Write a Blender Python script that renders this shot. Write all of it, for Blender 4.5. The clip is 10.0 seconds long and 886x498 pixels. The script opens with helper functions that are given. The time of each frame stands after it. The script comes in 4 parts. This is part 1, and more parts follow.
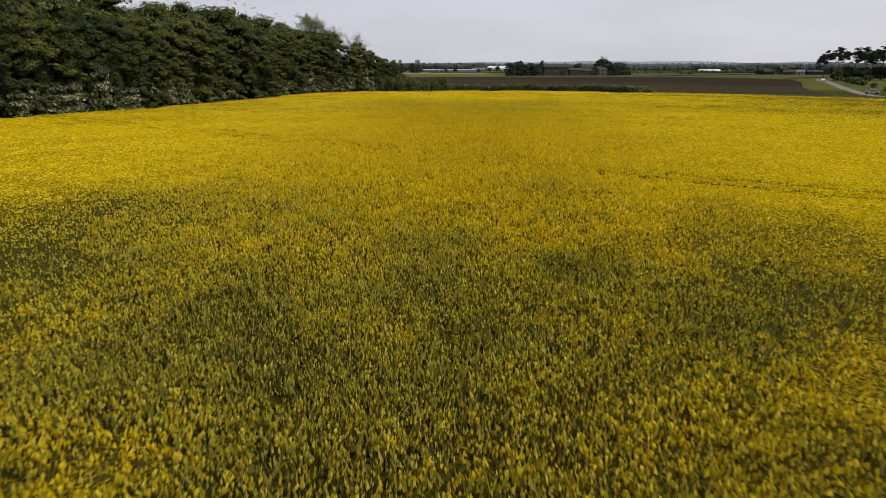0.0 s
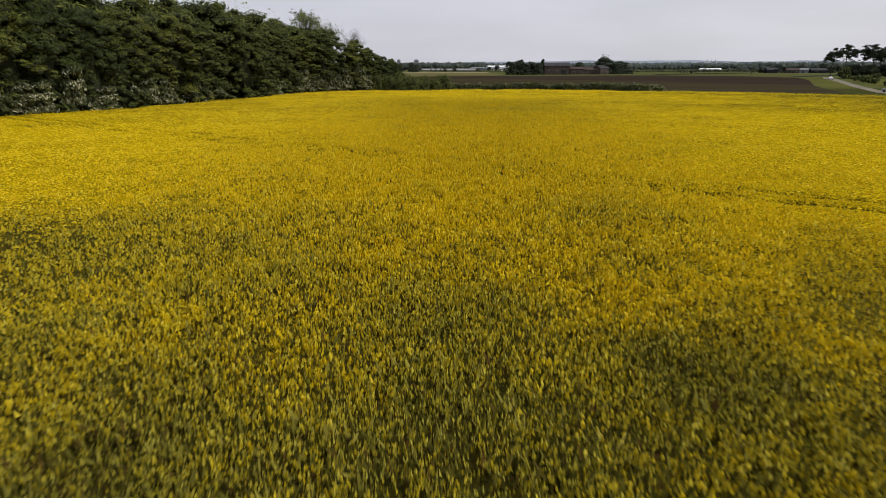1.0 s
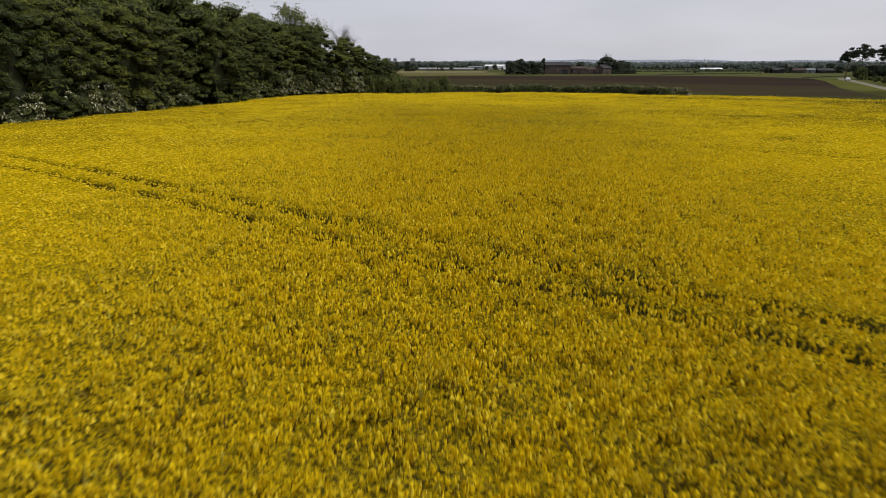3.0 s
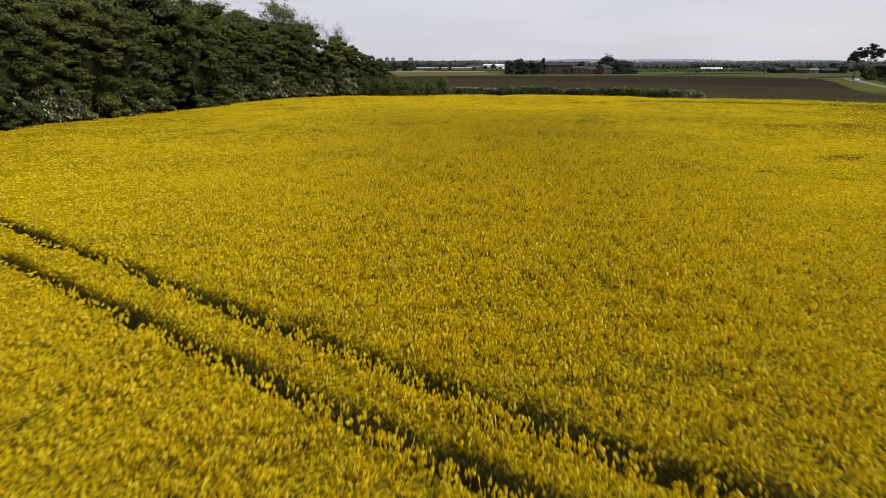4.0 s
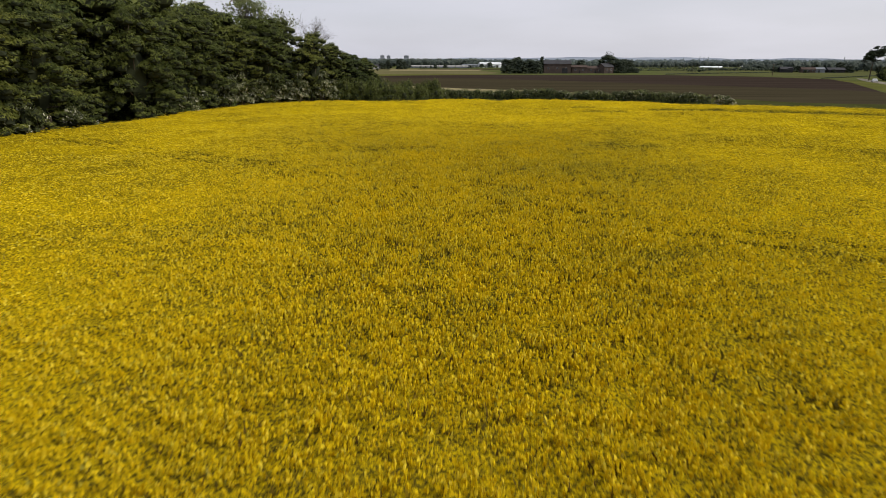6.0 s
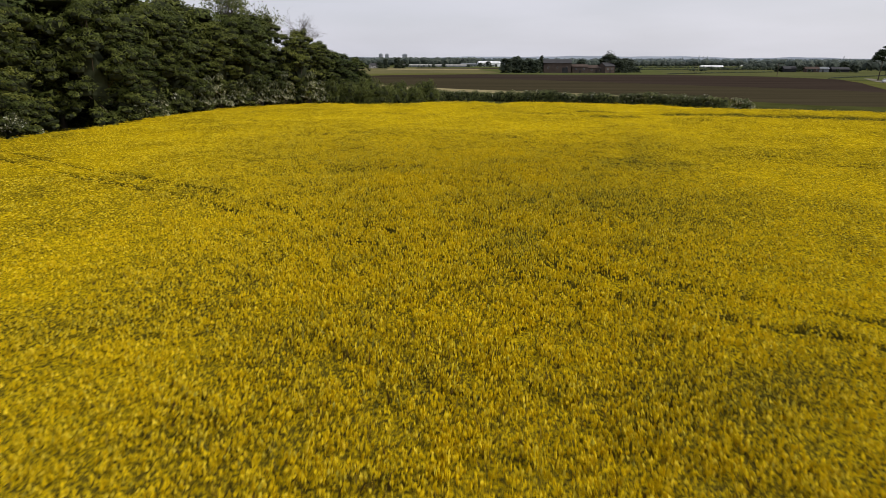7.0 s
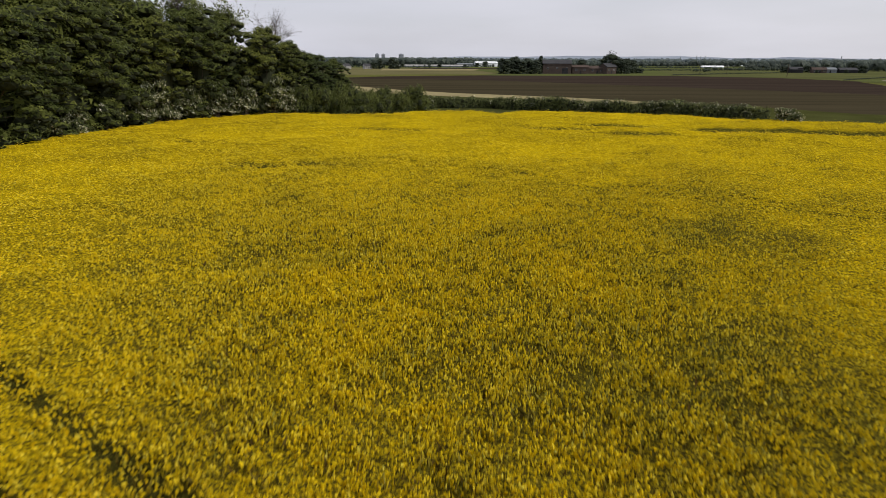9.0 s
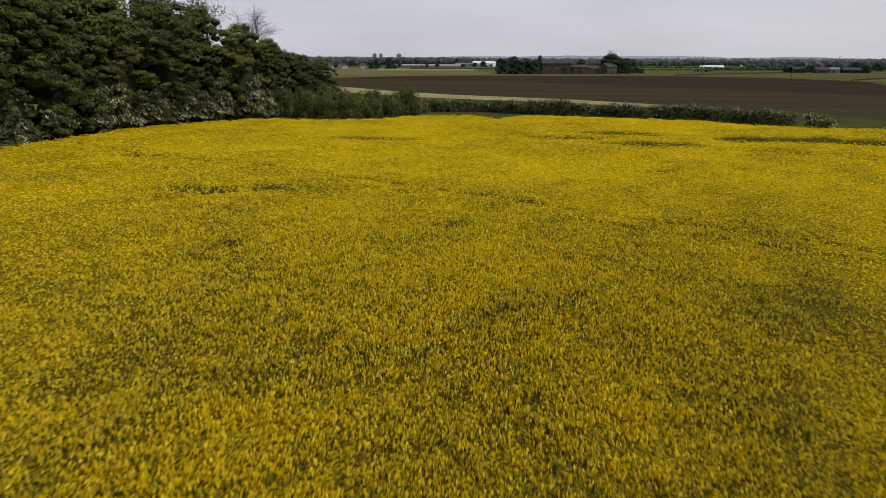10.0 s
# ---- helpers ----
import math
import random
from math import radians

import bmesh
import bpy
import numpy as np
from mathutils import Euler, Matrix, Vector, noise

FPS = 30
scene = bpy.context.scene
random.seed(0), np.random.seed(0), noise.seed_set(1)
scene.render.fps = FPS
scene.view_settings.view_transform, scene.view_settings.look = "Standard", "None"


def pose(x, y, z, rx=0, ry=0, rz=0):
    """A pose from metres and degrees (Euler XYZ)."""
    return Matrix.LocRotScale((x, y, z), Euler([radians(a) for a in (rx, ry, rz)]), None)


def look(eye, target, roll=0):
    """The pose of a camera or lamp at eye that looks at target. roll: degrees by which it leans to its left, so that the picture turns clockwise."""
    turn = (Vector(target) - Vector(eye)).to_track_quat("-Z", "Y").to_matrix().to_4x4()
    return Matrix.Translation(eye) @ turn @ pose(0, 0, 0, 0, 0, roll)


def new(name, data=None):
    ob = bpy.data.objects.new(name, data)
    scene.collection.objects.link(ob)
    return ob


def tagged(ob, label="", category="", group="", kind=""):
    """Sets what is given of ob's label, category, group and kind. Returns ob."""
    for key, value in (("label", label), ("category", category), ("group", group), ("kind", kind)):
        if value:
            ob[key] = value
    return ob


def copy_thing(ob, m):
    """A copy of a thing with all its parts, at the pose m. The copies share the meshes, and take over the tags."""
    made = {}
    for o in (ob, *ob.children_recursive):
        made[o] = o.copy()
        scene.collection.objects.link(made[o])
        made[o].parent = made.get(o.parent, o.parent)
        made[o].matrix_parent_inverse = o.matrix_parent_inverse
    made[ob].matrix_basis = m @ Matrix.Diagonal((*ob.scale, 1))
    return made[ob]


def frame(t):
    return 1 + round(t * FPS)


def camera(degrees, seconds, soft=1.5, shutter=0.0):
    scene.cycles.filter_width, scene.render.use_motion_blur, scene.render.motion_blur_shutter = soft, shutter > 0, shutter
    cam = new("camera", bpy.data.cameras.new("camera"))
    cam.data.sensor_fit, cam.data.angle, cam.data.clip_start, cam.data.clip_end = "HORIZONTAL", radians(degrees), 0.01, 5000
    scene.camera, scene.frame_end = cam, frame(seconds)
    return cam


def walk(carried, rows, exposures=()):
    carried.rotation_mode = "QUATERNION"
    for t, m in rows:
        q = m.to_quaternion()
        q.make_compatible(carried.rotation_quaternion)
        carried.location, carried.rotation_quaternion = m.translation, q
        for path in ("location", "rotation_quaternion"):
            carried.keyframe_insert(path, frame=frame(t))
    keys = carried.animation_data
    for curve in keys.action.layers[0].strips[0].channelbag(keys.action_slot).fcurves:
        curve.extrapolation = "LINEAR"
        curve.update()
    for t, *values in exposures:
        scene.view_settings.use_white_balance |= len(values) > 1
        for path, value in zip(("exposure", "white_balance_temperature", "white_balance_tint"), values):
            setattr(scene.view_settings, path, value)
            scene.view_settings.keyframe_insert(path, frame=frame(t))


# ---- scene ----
cam = camera(72.0, 10.0, soft=0.8, shutter=0.28)
PATH = [
    (0, (1.569, 0.924, 7.554), (1.4874, 2.8355, 6.9724), -0.02),
    (0.5, (1.182, 4.169, 7.205), (1.1014, 6.0804, 6.6221), -0.06),
    (1, (0.747, 7.729, 7.050), (0.6679, 9.6410, 6.4675), -0.16),
    (1.5, (0.314, 11.533, 7.030), (0.2380, 13.4445, 6.4459), -0.09),
    (2, (-0.080, 15.520, 7.098), (-0.1535, 17.4316, 6.5138), -0.09),
    (2.5, (-0.411, 19.640, 7.218), (-0.4810, 21.5517, 6.6329), -0.06),
    (4, (-0.916, 32.433, 7.656), (-0.9770, 34.3439, 7.0676), 0.01),
    (4.5, (-0.926, 36.758, 7.785), (-0.9833, 38.6681, 7.1956), 0.04),
    (5, (-0.870, 41.087, 7.899), (-0.9247, 42.9965, 7.3070), 0.10),
    (5.5, (-0.765, 45.413, 7.998), (-0.8162, 47.3221, 7.4052), 0.10),
    (7, (-0.290, 58.351, 8.248), (-0.3335, 60.2587, 7.6500), 0.17),
    (7.5, (-0.120, 62.655, 8.327), (-0.1616, 64.5628, 7.7291), 0.16),
    (8, (0.044, 66.960, 8.407), (0.0053, 68.8682, 7.8091), 0.17),
    (8.5, (0.205, 71.270, 8.485), (0.1685, 73.1779, 7.8867), 0.19),
    (9, (0.373, 75.586, 8.552), (0.3390, 77.4937, 7.9537), 0.18),
    (9.5, (0.567, 79.907, 8.595), (0.5358, 81.8152, 7.9955), 0.19),
    (10, (0.818, 84.231, 8.590), (0.7900, 86.1389, 7.9907), 0.18),
]
walk(cam, [(t, look(eye, target, roll)) for t, eye, target, roll in PATH], [(0, -0.17), (1.5, -0.18), (2.5, -0.30), (4, -0.07), (5, -0.05), (5.5, -0.08), (8, -0.09), (9, -0.12), (10, -0.27)])

# ---- light ----
SUN_AZ, SUN_EL = radians(108), radians(46)          # from the walk's direction towards the right; height
world = bpy.data.worlds.new("sky")
scene.world = world
world.use_nodes = True
wn, wl = world.node_tree.nodes, world.node_tree.links
wn.clear()
sky = wn.new("ShaderNodeTexSky")
sky.sky_type, sky.sun_disc = "NISHITA", False
sky.sun_elevation, sky.sun_rotation = SUN_EL, SUN_AZ
sky.altitude, sky.air_density, sky.dust_density, sky.ozone_density = 20, 1.0, 2.0, 1.5
tc = wn.new("ShaderNodeTexCoord")
mp = wn.new("ShaderNodeMapping")
mp.inputs["Scale"].default_value = (1.0, 1.0, 5.0)
cloud = wn.new("ShaderNodeTexNoise")
cloud.inputs["Scale"].default_value = 3.0
cloud.inputs["Detail"].default_value = 5.0
cramp = wn.new("ShaderNodeMapRange")
cramp.inputs["From Min"].default_value, cramp.inputs["From Max"].default_value = 0.3, 0.7
cramp.inputs["To Min"].default_value, cramp.inputs["To Max"].default_value = 0.74, 0.92
veil = wn.new("ShaderNodeMix")
veil.data_type = "RGBA"
VEIL = (7.55, 7.55, 8.45, 1.0)                         # thin high cloud over the whole sky
bg = wn.new("ShaderNodeBackground")
bg.inputs["Strength"].default_value = 0.1
wout = wn.new("ShaderNodeOutputWorld")
wl.new(tc.outputs["Generated"], mp.inputs["Vector"])
wl.new(mp.outputs["Vector"], cloud.inputs["Vector"])
wl.new(cloud.outputs["Fac"], cramp.inputs["Value"])
wl.new(cramp.outputs["Result"], veil.inputs["Factor"])
wl.new(sky.outputs["Color"], veil.inputs["A"])
glow = wn.new("ShaderNodeVectorMath")               # the veil is whiter towards the sun
glow.operation = "DOT_PRODUCT"
glow.inputs[1].default_value = (math.sin(SUN_AZ) * math.cos(SUN_EL), math.cos(SUN_AZ) * math.cos(SUN_EL), math.sin(SUN_EL))
wl.new(tc.outputs["Generated"], glow.inputs[0])
gmap = wn.new("ShaderNodeMapRange")
gmap.inputs["From Min"].default_value, gmap.inputs["From Max"].default_value = -0.6, 0.25
gmap.inputs["To Min"].default_value, gmap.inputs["To Max"].default_value = 0.0, 1.0
wl.new(glow.outputs["Value"], gmap.inputs["Value"])
tone = wn.new("ShaderNodeMix")
tone.data_type = "RGBA"
tone.inputs["A"].default_value = tuple(c * k for c, k in zip(VEIL, (0.97, 0.975, 0.99, 1.0)))
tone.inputs["B"].default_value = tuple(c * k for c, k in zip(VEIL, (1.09, 1.08, 1.05, 1.0)))
wl.new(gmap.outputs["Result"], tone.inputs["Factor"])
wl.new(tone.outputs["Result"], veil.inputs["B"])
wl.new(veil.outputs["Result"], bg.inputs["Color"])
wl.new(bg.outputs["Background"], wout.inputs["Surface"])

sun_data = bpy.data.lights.new("sun", "SUN")
sun_data.energy, sun_data.angle, sun_data.color = 2.62, radians(2.5), (1.0, 0.93, 0.82)
sun = new("sun", sun_data)
sun_from = Vector((math.sin(SUN_AZ) * math.cos(SUN_EL), math.cos(SUN_AZ) * math.cos(SUN_EL), math.sin(SUN_EL)))
sun.matrix_world = look(sun_from * 200, (0, 0, 0))
scene.view_settings.exposure = 0.0


# ---- materials ----
def material(name):
    m = bpy.data.materials.new(name)
    m.use_nodes = True
    nt = m.node_tree
    return m, nt, nt.nodes["Principled BSDF"], nt.nodes["Material Output"]


def ramp(nt, stops, fac):
    r = nt.nodes.new("ShaderNodeValToRGB")
    e = r.color_ramp.elements
    while len(e) < len(stops):
        e.new(0.5)
    for el, (p, c) in zip(e, stops):
        el.position, el.color = p, (*c, 1)
    nt.links.new(fac, r.inputs["Fac"])
    return r.outputs["Color"]


def noise_tex(nt, scale, detail=4.0, rough=0.6, stretch=None):
    t = nt.nodes.new("ShaderNodeTexCoord")
    n = nt.nodes.new("ShaderNodeTexNoise")
    n.inputs["Scale"].default_value, n.inputs["Detail"].default_value, n.inputs["Roughness"].default_value = scale, detail, rough
    if stretch:
        mp = nt.nodes.new("ShaderNodeMapping")
        mp.inputs["Rotation"].default_value = (0, 0, radians(stretch[0]))
        mp.inputs["Scale"].default_value = stretch[1]
        nt.links.new(t.outputs["Object"], mp.inputs["Vector"])
        nt.links.new(mp.outputs["Vector"], n.inputs["Vector"])
    else:
        nt.links.new(t.outputs["Object"], n.inputs["Vector"])
    return n.outputs["Fac"]


def mixc(nt, fac, a, b, kind="MIX"):
    m = nt.nodes.new("ShaderNodeMix")
    m.data_type, m.blend_type = "RGBA", kind
    for sock, v in (("Factor", fac), ("A", a), ("B", b)):
        if isinstance(v, (int, float)):
            m.inputs[sock].default_value = v
        elif isinstance(v, tuple):
            m.inputs[sock].default_value = (*v, 1)
        else:
            nt.links.new(v, m.inputs[sock])
    return m.outputs["Result"]


def bump(nt, bsdf, height, strength=0.4, distance=0.05):
    b = nt.nodes.new("ShaderNodeBump")
    b.inputs["Strength"].default_value, b.inputs["Distance"].default_value = strength, distance
    nt.links.new(height, b.inputs["Height"])
    nt.links.new(b.outputs["Normal"], bsdf.inputs["Normal"])


def surface(name, dark, light, scale=1.0, roughness=0.85, relief=0.3, big=0.12, stretch=None, metallic=0.0, gloss=0.0):
    """A two-scale mottled surface between two colours."""
    m, nt, p, _ = material(name)
    fine = noise_tex(nt, scale, 6, 0.65, stretch)
    broad = noise_tex(nt, big, 3, 0.5, stretch)
    c1 = ramp(nt, [(0.3, dark), (0.7, light)], fine)
    mid = tuple((a + b) / 2 for a, b in zip(dark, light))
    c2 = ramp(nt, [(0.35, tuple(v * 0.72 for v in mid)), (0.68, tuple(min(1, v * 1.28) for v in mid))], broad)
    nt.links.new(mixc(nt, 0.5, c1, c2), p.inputs["Base Color"])
    p.inputs["Roughness"].default_value, p.inputs["Metallic"].default_value = roughness, metallic
    p.inputs["Specular IOR Level"].default_value = gloss
    bump(nt, p, fine, relief, 0.05)
    return m


def foliage(name, colours, translucent=0.3, roughness=0.55, broad=None):
    """Leaves: each island its own tone, some light passing through."""
    m, nt, p, out = material(name)
    geo = nt.nodes.new("ShaderNodeNewGeometry")
    c = ramp(nt, [(i / (len(colours) - 1), k) for i, k in enumerate(colours)], geo.outputs["Random Per Island"])
    lump = ramp(nt, [(0.30, (0.55, 0.58, 0.6)), (0.72, (1.4, 1.36, 1.25))], noise_tex(nt, 0.3, 2, 0.5))
    c = mixc(nt, 1.0, c, lump, "MULTIPLY")
    if broad:
        info = nt.nodes.new("ShaderNodeObjectInfo")
        tint = ramp(nt, [(0.0, broad[0]), (1.0, broad[1])], info.outputs["Random"])
        c = mixc(nt, 1.0, c, tint, "MULTIPLY")
    nt.links.new(c, p.inputs["Base Color"])
    p.inputs["Roughness"].default_value = roughness
    p.inputs["Specular IOR Level"].default_value = 0.08
    tr = nt.nodes.new("ShaderNodeBsdfTranslucent")
    nt.links.new(c, tr.inputs["Color"])
    mx = nt.nodes.new("ShaderNodeMixShader")
    mx.inputs["Fac"].default_value = translucent
    nt.links.new(p.outputs["BSDF"], mx.inputs[1])
    nt.links.new(tr.outputs["BSDF"], mx.inputs[2])
    nt.links.new(mx.outputs["Shader"], out.inputs["Surface"])
    return m


def bloom_material():
    """Flower heads: yellow where open, lime where still in bud; the bud share is stored on the mesh."""
    m, nt, p, out = material("rapeseed_flower")
    geo = nt.nodes.new("ShaderNodeNewGeometry")
    at = nt.nodes.new("ShaderNodeAttribute")
    at.attribute_name = "bud"
    yellow = ramp(nt, [(0.0, (0.60, 0.428, 0.007)), (0.35, (0.725, 0.532, 0.007)), (0.75, (0.79, 0.60, 0.012)), (1.0, (0.85, 0.685, 0.05))], geo.outputs["Random Per Island"])
    lime = ramp(nt, [(0.0, (0.19, 0.165, 0.018)), (0.5, (0.34, 0.31, 0.030)), (1.0, (0.52, 0.48, 0.085))], geo.outputs["Random Per Island"])
    c = mixc(nt, at.outputs["Fac"], yellow, lime)
    nt.links.new(c, p.inputs["Base Color"])
    p.inputs["Roughness"].default_value = 0.8
    p.inputs["Specular IOR Level"].default_value = 0.05
    tr = nt.nodes.new("ShaderNodeBsdfTranslucent")
    nt.links.new(c, tr.inputs["Color"])
    mx = nt.nodes.new("ShaderNodeMixShader")
    mx.inputs["Fac"].default_value = 0.3
    nt.links.new(p.outputs["BSDF"], mx.inputs[1])
    nt.links.new(tr.outputs["BSDF"], mx.inputs[2])
    nt.links.new(mx.outputs["Shader"], out.inputs["Surface"])
    return m


def under_material():
    """The lower flowers and leaves: fine yellow and green flecks, bare green in the thin spots, earth in the tracks;
    the darkest flecks paint the shade between plants.
    """
    m, nt, p, _ = material("undergrowth_with_gap_shade")
    fine = noise_tex(nt, 13.0, 3, 0.7)
    at = nt.nodes.new("ShaderNodeAttribute")
    at.attribute_name = "bud"
    shift = nt.nodes.new("ShaderNodeMath")
    shift.operation = "MULTIPLY_ADD"
    shift.inputs[1].default_value, shift.inputs[2].default_value = -0.32, 0.0
    nt.links.new(at.outputs["Fac"], shift.inputs[0])
    add = nt.nodes.new("ShaderNodeMath")
    nt.links.new(fine, add.inputs[0])
    nt.links.new(shift.outputs[0], add.inputs[1])
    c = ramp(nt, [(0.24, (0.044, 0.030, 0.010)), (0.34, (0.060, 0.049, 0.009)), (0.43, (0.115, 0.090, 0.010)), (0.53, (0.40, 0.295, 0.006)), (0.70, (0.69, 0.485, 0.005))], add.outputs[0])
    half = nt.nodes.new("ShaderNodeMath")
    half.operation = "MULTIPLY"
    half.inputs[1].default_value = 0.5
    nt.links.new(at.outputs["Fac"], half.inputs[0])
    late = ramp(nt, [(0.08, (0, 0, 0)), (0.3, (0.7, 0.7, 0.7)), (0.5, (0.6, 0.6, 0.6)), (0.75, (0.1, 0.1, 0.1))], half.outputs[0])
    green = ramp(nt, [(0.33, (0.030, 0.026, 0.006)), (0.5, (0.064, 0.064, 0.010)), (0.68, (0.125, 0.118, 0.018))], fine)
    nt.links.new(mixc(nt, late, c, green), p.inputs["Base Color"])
    p.inputs["Roughness"].default_value = 0.9
    p.inputs["Specular IOR Level"].default_value = 0.0
    bump(nt, p, fine, 0.9, 0.12)
    return m


M_FLOWER = bloom_material()
def stalk_material():
    """Stems and leaves: olive with faded lower petals in full flower, fresh green where late."""
    m, nt, p, out = material("rapeseed_leaf")
    geo = nt.nodes.new("ShaderNodeNewGeometry")
    at = nt.nodes.new("ShaderNodeAttribute")
    at.attribute_name = "bud"
    olive = ramp(nt, [(0.0, (0.075, 0.048, 0.012)), (0.5, (0.16, 0.112, 0.014)), (1.0, (0.33, 0.235, 0.014))], geo.outputs["Random Per Island"])
    green = ramp(nt, [(0.0, (0.095, 0.056, 0.014)), (0.3, (0.090, 0.082, 0.014)), (0.65, (0.165, 0.152, 0.022)), (1.0, (0.30, 0.262, 0.045))], geo.outputs["Random Per Island"])
    nt.links.new(mixc(nt, at.outputs["Fac"], olive, green), p.inputs["Base Color"])
    p.inputs["Roughness"].default_value = 0.7
    p.inputs["Specular IOR Level"].default_value = 0.05
    return m


M_STALK = stalk_material()
M_UNDER = under_material()
M_LEAF = foliage("oak_leaf", [(0.070, 0.087, 0.025), (0.095, 0.114, 0.031), (0.126, 0.149, 0.041), (0.164, 0.186, 0.055)], 0.36, broad=((0.58, 0.66, 0.72), (1.28, 1.2, 0.96)))
M_LEAF_OLIVE = foliage("willow_leaf", [(0.075, 0.092, 0.026), (0.115, 0.136, 0.038), (0.155, 0.172, 0.054)], 0.3)
M_LEAF_PALE = foliage("spring_leaf", [(0.10, 0.125, 0.04), (0.16, 0.185, 0.065), (0.22, 0.235, 0.10)], 0.35)
M_BLOSSOM = foliage("blossom", [(0.10, 0.11, 0.04), (0.25, 0.25, 0.14), (0.52, 0.51, 0.39), (0.78, 0.76, 0.66)], 0.25)
# near-black cores put in the crowns as the shade between leaf tufts
M_CROWN_SHADE = surface("painted_inner_shade", (0.024, 0.029, 0.017), (0.048, 0.055, 0.031), 2.0, 0.95, 0.5, 0.4)
M_NEEDLE = foliage("pine_needle", [(0.012, 0.020, 0.012), (0.022, 0.034, 0.018), (0.034, 0.046, 0.024)], 0.15)
M_HEDGE = foliage("hawthorn_leaf", [(0.056, 0.070, 0.026), (0.098, 0.116, 0.040), (0.150, 0.170, 0.064)], 0.25)
M_BARK = surface("bark", (0.045, 0.035, 0.026), (0.13, 0.105, 0.08), 6.0, 0.95, 0.7, 0.5, (0, (1, 1, 0.2)))
M_TWIG = surface("grey_twig", (0.07, 0.058, 0.05), (0.15, 0.128, 0.112), 8.0, 0.9, 0.4, 0.5)
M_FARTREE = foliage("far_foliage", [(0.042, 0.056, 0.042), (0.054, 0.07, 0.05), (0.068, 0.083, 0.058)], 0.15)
# these two greens are paled and blued to paint in the distance haze
M_MIDTREE = foliage("haze_tinted_foliage", [(0.058, 0.075, 0.066), (0.07, 0.088, 0.076), (0.084, 0.10, 0.084)], 0.12)
M_HAZETREE = foliage("far_haze_tinted_foliage", [(0.09, 0.115, 0.125), (0.11, 0.135, 0.14), (0.135, 0.16, 0.16)], 0.1)
M_GRASS = surface("pasture_grass", (0.05, 0.062, 0.022), (0.11, 0.12, 0.042), 0.8, 0.95, 0.3, 0.02)
M_GREEN = surface("bright_pasture", (0.066, 0.070, 0.020), (0.118, 0.122, 0.036), 0.5, 0.95, 0.3, 0.03)
M_DULL = surface("grazed_pasture", (0.055, 0.062, 0.024), (0.11, 0.115, 0.045), 0.4, 0.95, 0.3, 0.02)
M_MEADOW = surface("dry_meadow", (0.085, 0.08, 0.036), (0.16, 0.145, 0.07), 0.5, 0.95, 0.3, 0.02)
M_VERGE = surface("rough_grass", (0.032, 0.036, 0.011), (0.070, 0.074, 0.023), 2.5, 0.95, 0.5, 0.15)
M_STRAW = surface("dry_grass_margin", (0.16, 0.14, 0.07), (0.34, 0.29, 0.16), 0.9, 0.95, 0.4, 0.06)
M_SOIL = surface("ploughed_soil", (0.015, 0.0105, 0.0085), (0.060, 0.046, 0.035), 1.7, 0.95, 0.8, 0.4, (24, (0.010, 0.3, 1)))
M_SOIL_GREEN = surface("sown_soil", (0.018, 0.016, 0.010), (0.072, 0.060, 0.034), 1.9, 0.95, 0.7, 0.5, (24, (0.010, 0.3, 1)))
M_EARTH = surface("field_earth", (0.035, 0.027, 0.018), (0.09, 0.07, 0.045), 5.0, 0.95, 0.5, 0.3)
M_ASPHALT = surface("lane_surface", (0.15, 0.138, 0.11), (0.25, 0.23, 0.18), 3.0, 0.9, 0.2, 0.2)
M_BRICK = surface("weathered_brick", (0.055, 0.043, 0.038), (0.105, 0.082, 0.072), 3.0, 0.9, 0.3, 0.3)
M_SLATE = surface("slate_roof", (0.045, 0.046, 0.05), (0.085, 0.085, 0.09), 2.0, 0.7, 0.3, 0.2)
M_TILE = surface("clay_tile_roof", (0.06, 0.048, 0.042), (0.11, 0.084, 0.073), 2.0, 0.85, 0.3, 0.2)
M_RENDER = surface("pale_render", (0.26, 0.26, 0.25), (0.46, 0.45, 0.44), 1.5, 0.85, 0.1, 0.2)
M_SHEET = surface("white_sheet_metal", (0.62, 0.65, 0.68), (0.86, 0.88, 0.9), 0.4, 0.5, 0.05, 0.1)
M_GREY = surface("grey_cladding", (0.14, 0.155, 0.17), (0.25, 0.27, 0.29), 0.5, 0.6, 0.05, 0.1)
# skyline concrete and hill tones carry the haze in their base colour
M_CONCRETE = surface("haze_tinted_concrete", (0.30, 0.32, 0.36), (0.40, 0.42, 0.46), 0.1, 0.9, 0.1, 0.05)
M_HILL = surface("haze_tinted_hill", (0.20, 0.235, 0.285), (0.27, 0.30, 0.345), 0.004, 1.0, 0.0, 0.002)
M_DARK = surface("dark_timber", (0.02, 0.02, 0.022), (0.05, 0.05, 0.052), 3.0, 0.8, 0.2, 0.3)
M_PAINT = surface("white_car_paint", (0.62, 0.63, 0.64), (0.74, 0.75, 0.76), 1.0, 0.3, 0.0, 0.5)
M_SILVER = surface("silver_car_paint", (0.24, 0.245, 0.25), (0.34, 0.345, 0.35), 1.0, 0.35, 0.0, 0.5)
M_RUBBER = surface("tyre_rubber", (0.015, 0.015, 0.016), (0.035, 0.035, 0.036), 8.0, 0.85, 0.2, 1.0)


def glass_material():
    m, nt, p, _ = material("window_glass")
    p.inputs["Base Color"].default_value = (0.03, 0.04, 0.05, 1)
    p.inputs["Roughness"].default_value = 0.08
    p.inputs["Specular IOR Level"].default_value = 0.8
    return m


M_GLASS = glass_material()


